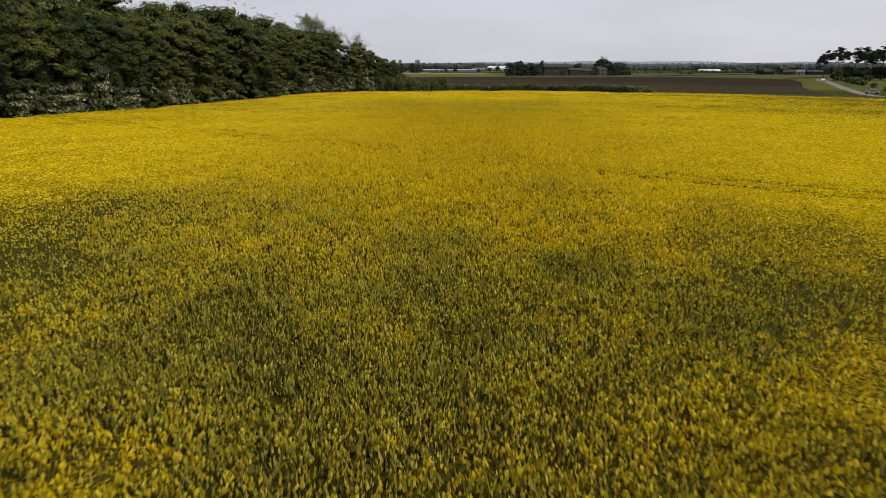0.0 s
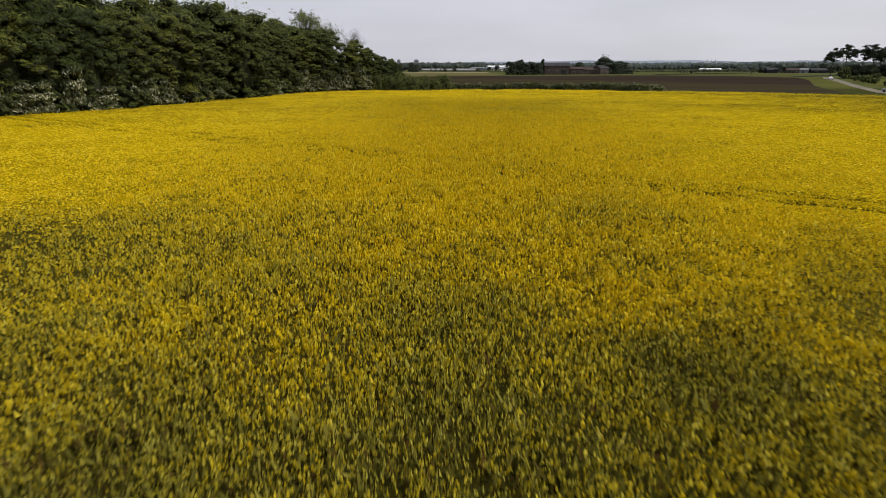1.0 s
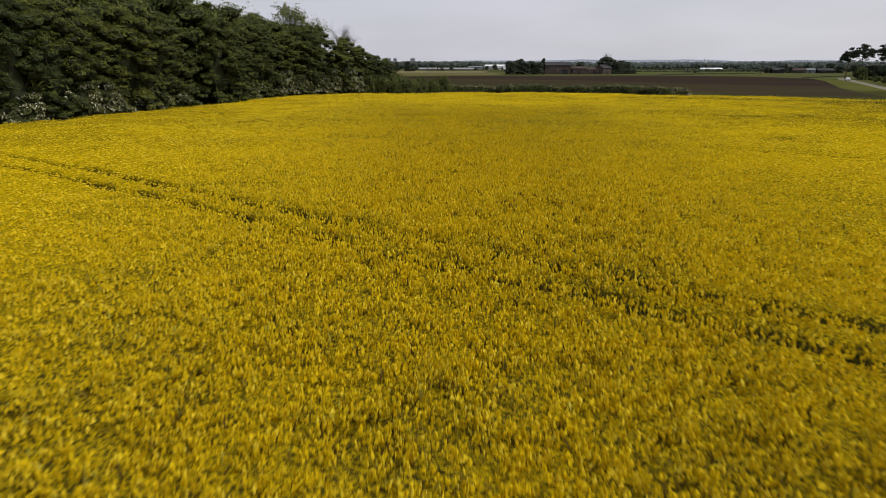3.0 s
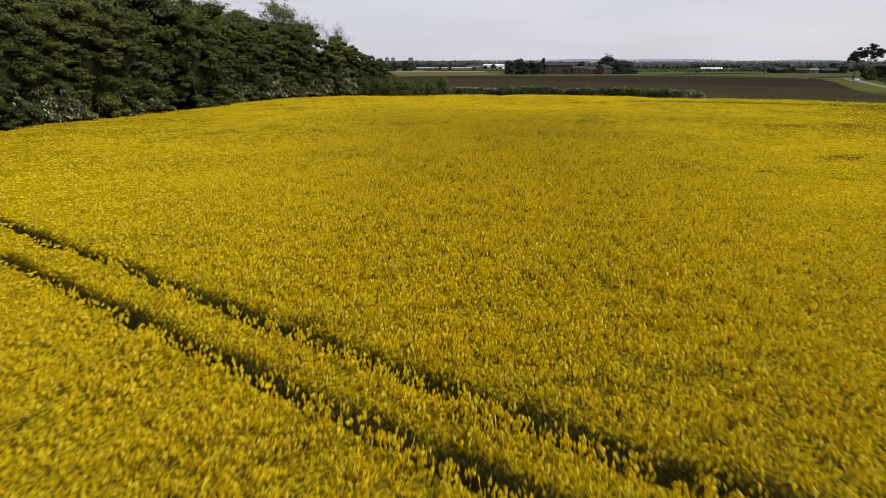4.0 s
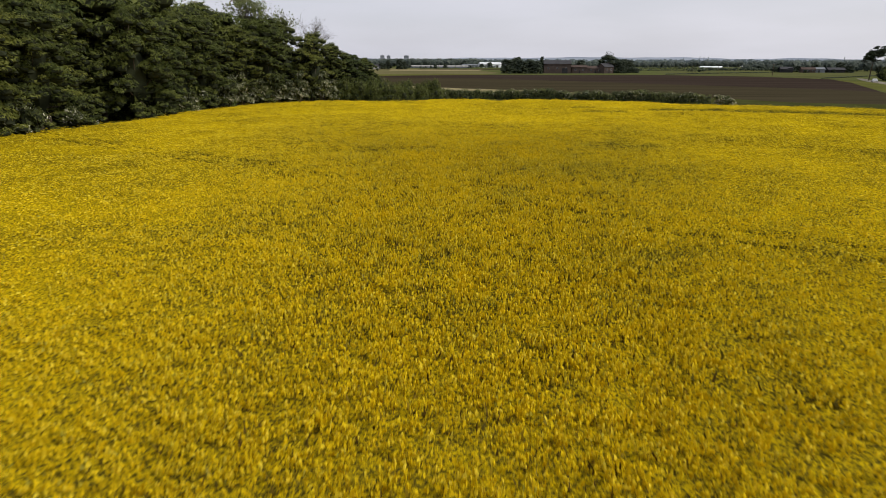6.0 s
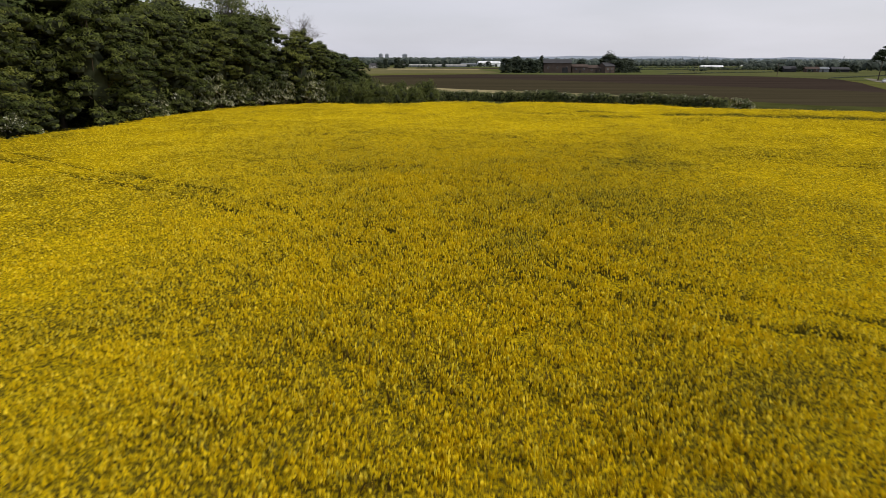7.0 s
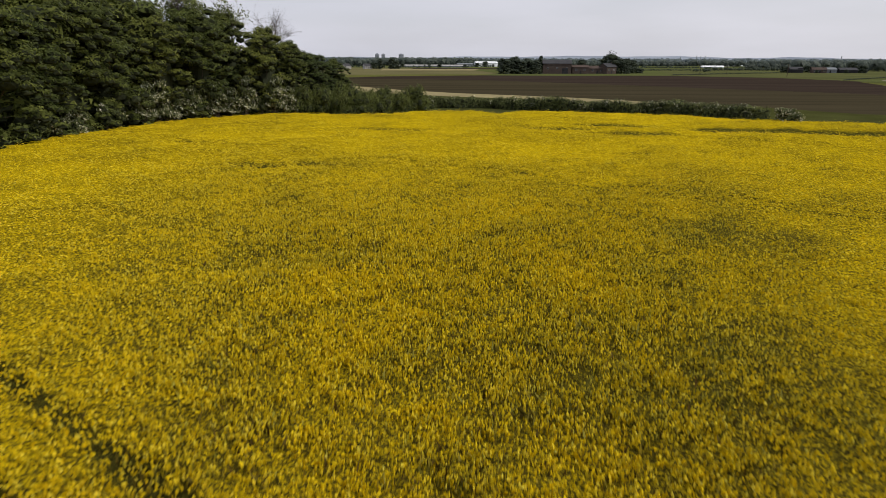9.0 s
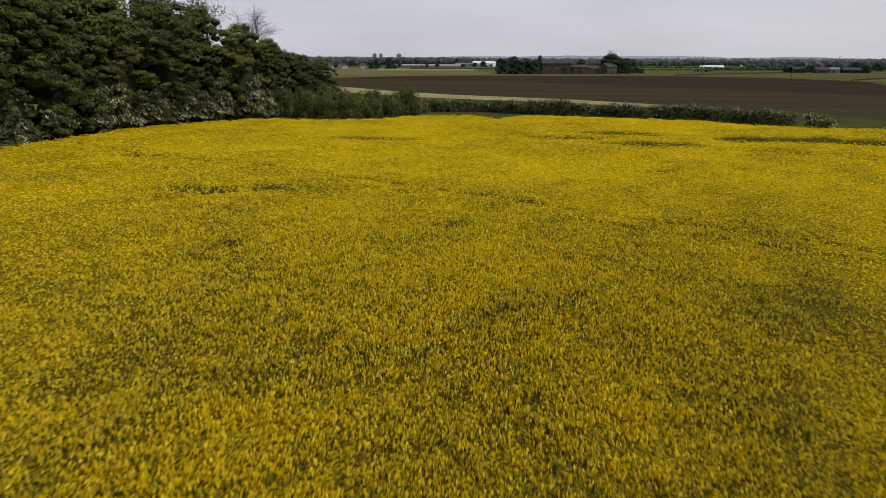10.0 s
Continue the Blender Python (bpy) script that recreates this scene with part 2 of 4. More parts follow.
# ---- building blocks ----
def mesh_from(name, verts, faces, mat, smooth=False):
    """A mesh from numpy vertices and an (n, k) array, or a list of such arrays, of faces."""
    me = bpy.data.meshes.new(name)
    blocks = faces if isinstance(faces, list) else [faces]
    blocks = [np.asarray(b, dtype=np.int32) for b in blocks if len(b)]
    verts = np.asarray(verts, dtype=np.float32)
    loops = np.concatenate([b.ravel() for b in blocks])
    sizes = np.concatenate([np.full(len(b), b.shape[1], dtype=np.int32) for b in blocks])
    me.vertices.add(len(verts))
    me.vertices.foreach_set("co", verts.ravel())
    me.loops.add(len(loops))
    me.loops.foreach_set("vertex_index", loops)
    me.polygons.add(len(sizes))
    me.polygons.foreach_set("loop_start", np.concatenate([[0], np.cumsum(sizes)[:-1]]).astype(np.int32))
    me.polygons.foreach_set("use_smooth", np.full(len(sizes), smooth))
    me.update(calc_edges=True)
    me.validate()
    me.materials.append(mat)
    return me


def part(name, bm, mat, parent, label=""):
    """Links a bmesh, or a ready mesh, as one mesh object under a thing or a part."""
    if isinstance(bm, bpy.types.Mesh):
        me = bm
    else:
        me = bpy.data.meshes.new(name)
        bm.to_mesh(me)
        bm.free()
        me.materials.append(mat)
    ob = new(name, me)
    ob.parent = parent
    if label:
        ob["label"] = label
    return ob


def thing(name, label, category, group="", kind=""):
    return tagged(new(name), label, category, group, kind)


def box(bm, lo, hi, bevel=0.0):
    r = bmesh.ops.create_cube(bm, size=1.0)
    for v in r["verts"]:
        v.co = Vector([lo[i] + (v.co[i] + 0.5) * (hi[i] - lo[i]) for i in range(3)])
    if bevel:
        es = list({e for v in r["verts"] for e in v.link_edges})
        bmesh.ops.bevel(bm, geom=es, offset=bevel, segments=1, affect="EDGES")
    return bm


def box_bm(lo, hi, bevel=0.0):
    return box(bmesh.new(), lo, hi, bevel)


# ---- the lie of the land ----
GY = [-400, -60, 0, 20, 50, 86, 105, 144, 165, 190, 300, 500, 900, 1400, 2500, 4900]
GZ = [5.0, 2.1, 1.4, 1.12, 0.66, 0.27, 0.08, -0.42, -0.7, -0.85, -1.2, -1.5, -3.6, -6.2, -7.5, -7.5]


def land(y):
    return np.interp(y, GY, GZ)


def sheet(name, outline, mat, lift, label, category="ground"):
    """A flat patch of land with that outline, draped on the slope."""
    bm = bmesh.new()
    bm.faces.new([bm.verts.new((x, y, 0)) for x, y in outline])
    bmesh.ops.triangulate(bm, faces=bm.faces[:])
    for y in GY:
        bmesh.ops.bisect_plane(bm, geom=bm.verts[:] + bm.edges[:] + bm.faces[:], plane_co=(0, y, 0), plane_no=(0, 1, 0))
    for v in bm.verts:
        v.co.z = float(land(v.co.y)) + lift
    bmesh.ops.recalc_face_normals(bm, faces=bm.faces[:])
    if sum(f.normal.z for f in bm.faces) < 0:
        bmesh.ops.reverse_faces(bm, faces=bm.faces[:])
    me = bpy.data.meshes.new(name)
    bm.to_mesh(me)
    bm.free()
    me.materials.append(mat)
    return tagged(new(name, me), label, category, kind="structure")


# the field's outline, and the edge of the wood along it
WOOD_EDGE = [(-86, 20), (-70, 42), (-58, 62), (-52.6, 71), (-48.3, 80.5), (-44.8, 95), (-42, 112), (-40.2, 128), (-39.6, 142), (-38, 154), (-34.9, 162), (-30, 168)]
FAR_EDGE = [(-24, 171.5), (-15, 169.5), (-10, 172), (-6, 176.5), (1, 177.3), (5.5, 175.5), (7.2, 172.2), (9, 175), (13.5, 178.5), (21.5, 176.2), (32.5, 171.8), (44, 163.5), (53, 160), (63, 158), (70, 150), (77, 140), (92, 122), (120, 92)]
FIELD = WOOD_EDGE + FAR_EDGE + [(140, 60), (140, -60), (-110, -60)]
TRAM_A = radians(34.2)
TRAM_N = np.array([math.sin(TRAM_A), math.cos(TRAM_A)])
TRACKS = [(o + 32.5 * k, w) for k, w in ((-1, .5), (0, 1.0), (1, .33), (2, .14), (3, .14)) for o in (32.95, 34.78)]
HEADLAND = [(31, 149.6), (39, 148.2), (47, 145.4), (59, 140), (68, 132), (80, 118)]
THIN = [  # x, y, radius, share: spots where the crop is thin or late
    (4.4, 16.9, 1.5, 0.8), (0.4, 15.0, 2.0, 0.5), (1.8, 11.7, 1.6, 0.5), (-4.1, 12.6, 1.8, 0.55), (-1.6, 10.2, 1.5, 0.55), (-9.7, 16.3, 2.6, 0.5),
    (7.2, 13.0, 2.0, 0.5), (0.2, 19.6, 2.2, 0.45), (-3.5, 14.6, 1.3, 0.4), (-6.0, 22.6, 2.4, 0.25), (12, 20, 4, 0.25), (-13, 21, 4.5, 0.42), (-17, 26, 4.5, 0.25), (-9, 27, 3, 0.22), (9.6, 15.5, 2.2, 0.45), (-5.2, 10.6, 1.6, 0.3),
    (3.4, 92.6, 2.0, 0.13), (7.3, 87.8, 2.4, 0.13), (8.6, 84.2, 2.2, 0.1), (1.4, 82.2, 1.6, 0.15), (2.9, 79.3, 1.4, 0.15), (13.2, 100.4, 2.6, 0.13),
    (-1.1, 89.5, 1.3, 0.08), (-1.2, 85.3, 1.2, 0.08), (7.3, 96.6, 1.6, 0.13), (10.0, 101.3, 2.2, 0.13), (-3.6, 26.5, 2.0, 0.09), (5.9, 28.3, 2.0, 0.09), (9.5, 95.5, 3.0, 0.05), (13.5, 103, 3.5, 0.08), (-8.5, 96, 3.0, 0.03), (-12.5, 103, 3.5, 0.03), (6.6, 90.5, 2.2, 0.07), (-6.5, 90, 2.2, 0.08), (-3.5, 97.5, 3.0, -0.2), (7.2, 97.0, 2.5, 0.07), (-3.9, 8.0, 1.7, -0.22), (2.6, 10.6, 1.3, -0.3), (0.4, 12.6, 1.0, -0.2), (8.0, 10.6, 2.0, -0.2)]
HOLES = [(-25.2, 134.9, .8), (-23.4, 135.9, .7), (-14.4, 120.3, .9), (-9.9, 120.8, .7), (-8.2, 148.8, 1.2), (-6.0, 148.4, 1.2), (12.8, 149.7, 1.3), (20.5, 154.6, 1.6),
         (19.0, 145.0, 1.3), (21.5, 144.6, 1.2), (-8.2, 108.6, .3), (0.8, 112.2, .38), (-40.8, 64.6, .6), (-39.4, 66.4, .6), (-20, 128, .5), (16, 128, .5),
         (28, 120, .5), (34, 98, .6), (25, 75, .6), (22, 48, .7)]


def inside(px, py, poly):
    c = np.zeros(px.shape, bool)
    for (x0, y0), (x1, y1) in zip(poly, poly[1:] + poly[:1]):
        if y0 != y1:
            c ^= ((y0 > py) != (y1 > py)) & (px < (x1 - x0) * (py - y0) / (y1 - y0) + x0)
    return c


def off_line(px, py, line):
    """Distance from points to a polyline."""
    best = np.full(px.shape, 1e9)
    for (x0, y0), (x1, y1) in zip(line, line[1:]):
        dx, dy = x1 - x0, y1 - y0
        t = np.clip(((px - x0) * dx + (py - y0) * dy) / (dx * dx + dy * dy), 0, 1)
        best = np.minimum(best, np.hypot(px - x0 - t * dx, py - y0 - t * dy))
    return best


RNG = np.random.default_rng(11)
WAVES = [(RNG.uniform(0, 6.283), RNG.uniform(0, 6.283), k) for k in np.geomspace(0.12, 2.6, 26)]


def ripple(px, py, lo, hi):
    """Smooth uneven waves with wave numbers from lo to hi, about -1 to 1."""
    s, n = np.zeros(px.shape), 0
    for a, ph, k in WAVES:
        if lo <= k <= hi:
            wob = 0.9 * np.sin(0.37 * k * (px * math.sin(a) - py * math.cos(a)) + 2.1 * ph)
            s += np.sin(k * (px * math.cos(a) + py * math.sin(a)) + ph + wob)
            n += 1
    return s / math.sqrt(max(n, 1)) / 1.3


def crop_top(px, py):
    """Height of the crop's top over the land, the share still in bud, and how much the wheels have cleared."""
    h = 1.25 + 0.10 * ripple(px, py, 0.15, 0.7) + 0.05 * ripple(px, py, 0.7, 2.7)
    calm = np.clip(np.abs(py - 50) / 32, 0.4, np.where(py > 50, 0.66, 1.0))                                  # the middle of the field flowers evenly
    bud = 0.03 + 0.05 * calm + calm * (0.12 * ripple(px, py, 0.15, 0.6) + 0.12 * ripple(px, py, 0.6, 2.7)) + 0.22 * np.clip((26 - py) / 11, 0, 1) + 0.2 * np.clip((17 - py) / 6, 0, 1) + 0.06 * np.clip((py - 60) / 10, 0, 1) + 0.11 * np.clip((py - 78) / 10, 0, 1) * np.clip((150 - py) / 40, 0.3, 1)
    lodge = np.clip(ripple(px * 0.22 + 0.1 * py, py * 0.9 + 3.0, 0.3, 2.0) - 0.75, 0, 1) * np.clip((py - 34) / 20, 0, 1)     # wind-laid streaks across the field
    stroke = np.clip(ripple(px * 0.5 + 7.0, py * 1.5, 0.7, 2.7) - 0.95, 0, 1) * np.clip((py - 50) / 40, 0, 1)                  # short tousled strokes
    h, bud = h - 0.24 * lodge - 0.3 * stroke, bud + 0.15 * lodge + 0.25 * stroke
    for x, y, r, s in THIN:
        bud = bud + s * np.exp(-((px - x) ** 2 + (py - y) ** 2 * 0.8) / (r * r))
    # greener to the right; part of this paints the lens's edge darkening
    bud = bud + 0.22 * np.clip((px - 42) / 30, 0, 1)
    n = px * TRAM_N[0] + py * TRAM_N[1]
    clear = np.zeros(px.shape)
    patchy = np.clip(0.88 + 0.36 * ripple(px, py, 0.5, 2.7), 0.4, 1)
    for k, w in TRACKS:
        track = np.abs(n - k + 0.10 * ripple(px, py, 0.2, 0.9))
        wide = 0.21 + 0.06 * np.clip((px + 3) / 6, 0, 1) * (w == 1)                       # the main track is more worn towards the lane
        clear = np.maximum(clear, np.clip(1.6 - track / wide, 0, 1) * w * (np.maximum(patchy, 0.85) * (1 - 0.5 * np.clip((-16 - px) / 14, 0, 1)) if w == 1 else patchy))
    strip = np.exp(-(off_line(px, py, HEADLAND) / 1.7) ** 2)
    h, bud = h - 0.55 * strip, bud + 1.2 * strip
    clear = np.maximum(clear, 0.7 * strip)
    for x, y, r in HOLES:
        d = np.hypot((px - x) * (0.42 if y > 140 else 0.6), py - y) + 0.3 * r * ripple(px, py, 0.6, 2.7)
        clear = np.maximum(clear, np.clip(1.5 - d / (1.1 * r), 0, 1) * 0.52)
    return h * (1 - 0.12 * np.clip(bud, 0, 1)), np.clip(bud, 0, 1), clear


# ---- ground, fields and lane ----
bm = bmesh.new()
xs = [-4000, -1500, -400, -100, 0, 100, 400, 1500, 4000]
grid = [[bm.verts.new((x, y, float(land(y)) - 0.02)) for x in xs] for y in GY]
for r0, r1 in zip(grid, grid[1:]):
    for a, b, c, d in zip(r0, r0[1:], r1[1:], r1):
        bm.faces.new((a, b, c, d))
me = bpy.data.meshes.new("ground")
bm.to_mesh(me)
bm.free()
me.materials.append(M_GRASS)
ground = tagged(new("ground", me), "gently sloping green farmland reaching to the horizon", "ground", kind="structure")

sheet("field_earth", FIELD, M_EARTH, 0.0, "bare brown earth under the rapeseed crop")
sheet("verge_wood", WOOD_EDGE + [(-24, 171.5), (-27, 180), (-36, 174), (-42, 160), (-45, 142), (-46, 128), (-48, 112), (-52, 95), (-56, 78), (-68, 60), (-95, 20)], M_VERGE, 0.004, "rough grass verge along the edge of the wood", "grass")
sheet("verge_far", FAR_EDGE + [(130, 110), (170, 150), (170, 212.5), (114, 213), (108, 196), (73, 188), (64, 202), (48.5, 217), (28, 237), (0.6, 255), (-16, 272), (-34, 298), (-60, 300), (-40, 190)], M_VERGE, 0.004, "rough green grass strip beyond the crop", "grass")
sheet("dry_margin", [(-60, 330), (-34, 298), (-16, 272), (0.6, 255), (28, 237), (48, 217), (44, 209), (22, 226), (-4, 240), (-22, 256), (-45, 285), (-80, 310)], M_STRAW, 0.010, "strip of dry straw-coloured grass beside the ploughed field", "grass")
sheet("sown_field", [(-60, 330), (-34, 298), (-16, 272), (0.6, 255), (28, 237), (48.5, 217), (64, 202), (73, 188), (101, 178), (105, 189), (111, 206), (125, 240), (119, 258), (91, 288), (64, 320), (13, 370), (-48, 387), (-62, 372)], M_SOIL_GREEN, 0.014, "brown field with a thin flush of green seedlings", "field")
sheet("ploughed_field", [(-62, 372), (-48, 387), (13, 370), (64, 320), (91, 288), (119, 258), (125, 240), (145, 280), (168, 326), (186, 363), (187, 380), (175, 424), (131, 462), (65, 452), (17, 456), (-36, 428), (-60, 395)], M_SOIL, 0.018, "dark brown ploughed field", "field")
sheet("green_field", [(-420, 470), (-60, 400), (-36, 430), (17, 458), (30, 520), (20, 640), (0, 840), (-160, 880), (-420, 900)], M_MEADOW, 0.010, "pale dry meadow beyond the ploughed field", "field")
sheet("stubble_strip", [(-66, 640), (18, 655), (26, 740), (-74, 735)], M_STRAW, 0.016, "strip of pale dry stubble in the far meadow", "field")
sheet("ploughed_strip", [(-46, 745), (44, 745), (52, 850), (-50, 855)], M_SOIL, 0.016, "narrow strip of dark ploughed soil beyond the meadow", "field")
sheet("grass_strip", [(-60, 400), (-36, 430), (17, 458), (22, 482), (-38, 470), (-90, 440)], M_GREEN, 0.016, "fresh green grass strip beside the ploughed field", "field")
sheet("pasture", [(145, 280), (168, 326), (182, 363), (187.5, 351), (165.5, 298), (130.5, 226), (124, 212), (114, 212)], M_GREEN, 0.022, "bright green grass beside the lane", "field")
sheet("far_pasture", [(135, 470), (180, 430), (190, 384), (240, 430), (420, 560), (900, 900), (500, 960), (200, 720)], M_DULL, 0.012, "far green pasture with grazing land", "field")
sheet("lane", [(107.5, 170), (110.5, 181.6), (130.5, 226.2), (165.5, 298.2), (188.5, 351), (210.5, 392), (213, 389.5), (191.9, 344), (149.7, 258), (132.8, 223), (112.9, 178.5), (110, 168)], M_ASPHALT, 0.03, "pale grey tarmac lane between grass fields", "road")
sheet("paddock", [(133, 212), (136.5, 221), (153.5, 256), (195, 342), (270, 352), (420, 300), (300, 212)], M_GREEN, 0.022, "green paddock on the far side of the lane", "field")


# ---- rapeseed crop ----
def reach(px, py):
    """How near the walk comes to a spot while it is ahead."""
    return np.maximum(np.maximum(8.0, 1.6 * np.abs(px)), np.maximum(py - 91, np.maximum(4 - py, 0) * 12))


def scatter(rng, x0, x1, y0, y1, per_m2, near, far, each):
    """Heads in plants of that many: where they stand, a random number for each plant, and how far a head hangs below its plant's crown."""
    n = int((x1 - x0) * (y1 - y0) * per_m2 / each)
    px, py = rng.uniform(x0, x1, n), rng.uniform(y0, y1, n)
    d = reach(px, py) * rng.uniform(0.72, 1.4, n)
    k = inside(px, py, FIELD) & (d >= near) & (d < far)
    px, py, plant = (np.repeat(q, each) for q in (px[k], py[k], rng.uniform(0, 1, n)[k]))
    dx, dy = rng.normal(0, 0.12, len(px)), rng.normal(0, 0.12, len(px))
    return px + dx, py + dy, plant, np.minimum(3.5 * (dx * dx + dy * dy), 0.13)


def clump(px, py, size, salt):
    """One random number from 0 to 1 for each plant-sized patch of the field, with ragged borders."""
    wx = px + 0.35 * size * np.sin(2.9 / size * py + salt)
    wy = py + 0.35 * size * np.sin(2.3 / size * px + 1.7 * salt)
    q = np.sin(np.floor(wx / size) * 127.1 + np.floor(wy / size) * 311.7 + salt) * 43758.5453
    return q - np.floor(q)


def heads(rng, px, py, plant, hang, full, r, tall):
    """Slim flower spikes: a belly of petals, a tip and, where full, a foot; neighbours on one plant are alike."""
    top, bud, clear = crop_top(px, py)
    patch = clump(px, py, 0.95, 4.1)
    top = top + 0.04 - hang + 0.13 * (plant - 0.5) + 0.10 * (patch - 0.5)
    bud = np.clip(bud + 0.22 * (plant - 0.62) + 0.16 * (patch - 0.6) + 0.25 * (plant > 0.93), 0, 1)
    keep = (rng.uniform(0, 1, len(px)) > clear * 1.15) & (rng.uniform(0, 1, len(px)) > 0.12 * bud + 0.35 * np.clip((bud - 0.72) / 0.28, 0, 1))
    px, py, top, bud = px[keep], py[keep], top[keep], bud[keep]
    n = len(px)
    rr, hh = r * rng.uniform(0.6, 1.3, n) * (1 - 0.45 * bud), tall * rng.uniform(0.65, 1.3, n) * (1 - 0.2 * bud)
    z = land(py) + top + rng.normal(0, 0.065, n)
    lean = rng.normal(0, 0.16, (n, 2)) * hh[:, None]
    ang = rng.uniform(0, 6.283, n)[:, None] + np.arange(3)[None] * 6.283 / 3
    count = 5 if full else 4
    v = np.zeros((n, count, 3), np.float32)
    q = rr[:, None] * rng.uniform(0.65, 1.35, (n, 3))
    v[:, :3, 0] = px[:, None] + lean[:, :1] * 0.5 + np.cos(ang) * q
    v[:, :3, 1] = py[:, None] + lean[:, 1:] * 0.5 + np.sin(ang) * q
    v[:, :3, 2] = (z - hh * (0.38 if full else 0.72))[:, None] + rng.uniform(-0.22, 0.22, (n, 3)) * hh[:, None]
    v[:, 3] = np.stack([px + lean[:, 0], py + lean[:, 1], z], 1)
    tris = [(0, 1, 3), (1, 2, 3), (2, 0, 3)]
    if full:
        v[:, 4] = np.stack([px, py, z - hh], 1)
        tris += [(1, 0, 4), (2, 1, 4), (0, 2, 4)]
    off = (np.arange(n) * count)[:, None, None]
    tone = np.clip(bud * 0.8 + rng.normal(0, 0.12, n), 0, 1)
    tone = np.where(rng.uniform(0, 1, n) < 0.01 + 0.38 * bud, np.maximum(tone, rng.uniform(0.4, 1, n)), tone)
    return v.reshape(-1, 3), (np.array(tris)[None] + off).reshape(-1, 3), np.repeat(tone, count), (px, py, z - hh, bud)


def join_blocks(blocks):
    vs, ts, tones, o = [], [], [], 0
    for v, t, tone in blocks:
        vs.append(v), ts.append(t + o), tones.append(tone)
        o += len(v)
    return np.concatenate(vs), np.concatenate(ts), np.concatenate(tones)


rng = np.random.default_rng(5)
blocks, feet = [], []
for per, near, far, full, each, r, tall, ext in (
        (124, 0, 10, True, 8, 0.034, 0.15, (-9.5, 9.5, 4, 106)),
        (98, 10, 24, False, 7, 0.040, 0.14, (-21, 21, 4, 125)),
        (33, 24, 48, False, 3, 0.062, 0.068, (-42, 42, 4, 158)),
        (6.6, 48, 400, False, 1, 0.1, 0.046, (-100, 130, -40, 180))):
    px, py, plant, hang = scatter(rng, *ext, per, near, far, each)
    v, t, tone, foot = heads(rng, px, py, plant, hang, full, r, tall)
    blocks.append((v, t, tone))
    if near < 24:
        feet.append([q[::1 if full else 3] for q in foot])
# slim late spikes between them where the crop is still in bud
for y0, y1, per in ((4, 32, 210), (78, 106, 120)):
    px, py, plant, hang = scatter(rng, -13, 13, y0, y1, per, 0, 14, 3)
    k = rng.uniform(0, 1, len(px)) < 1.8 * crop_top(px, py)[1] - 0.25
    v, t, tone, foot = heads(rng, px[k], py[k], np.clip(plant[k] + 0.25, 0, 1), hang[k] + 0.02, False, 0.026, 0.13)
    blocks.append((v, t, np.clip(tone + 0.15, 0, 1)))
    feet.append(foot)
v, t, tone = join_blocks(blocks)
me = mesh_from("rapeseed_crop", v, t, M_FLOWER)
at = me.attributes.new("bud", "FLOAT", "POINT")
at.data.foreach_set("value", tone.astype(np.float32))
crop = tagged(new("rapeseed_crop", me), "dense yellow rapeseed crop in full flower with greener thin patches", "rapeseed crop", kind="stuff")

# stalks with leaves under the nearer heads
px, py, pz, pb = (np.concatenate([f[i] for f in feet]) for i in range(4))
pick = rng.uniform(0, 1, len(px)) < 0.24 + 0.62 * pb
px, py, pz, pb = px[pick], py[pick], pz[pick], pb[pick]
n = len(px)
a = rng.uniform(0, 6.283, n)
w, drop = rng.uniform(0.012, 0.036, n) * (1 + 0.5 * pb), rng.uniform(0.25, 0.5, n)
sx, sy = np.cos(a) * w, np.sin(a) * w
ox, oy = rng.normal(0, 0.06, n), rng.normal(0, 0.06, n)
v = np.stack([np.stack([px - sx * 0.3, py - sy * 0.3, pz - 0.01], 1), np.stack([px + sx * 0.3, py + sy * 0.3, pz - 0.01], 1),
              np.stack([px + sx + ox, py + sy + oy, pz - drop * 0.5], 1), np.stack([px + ox * 0.3, py + oy * 0.3, pz - drop], 1),
              np.stack([px - sx + ox, py - sy + oy, pz - drop * 0.5], 1)], 1).reshape(-1, 3)
f = np.arange(n)[:, None] * 5
me = mesh_from("stalks", v, [(f + np.array([[0, 1, 2, 4]])), (f + np.array([[4, 2, 3]]))], M_STALK)
at = me.attributes.new("bud", "FLOAT", "POINT")
at.data.foreach_set("value", np.repeat(np.clip(pb * 2.0 - 0.1, 0, 1), 5).astype(np.float32))
stalks = part("stalks", me, M_STALK, crop, "grey-green leafy stalks")
stalks["kind"] = "stuff"


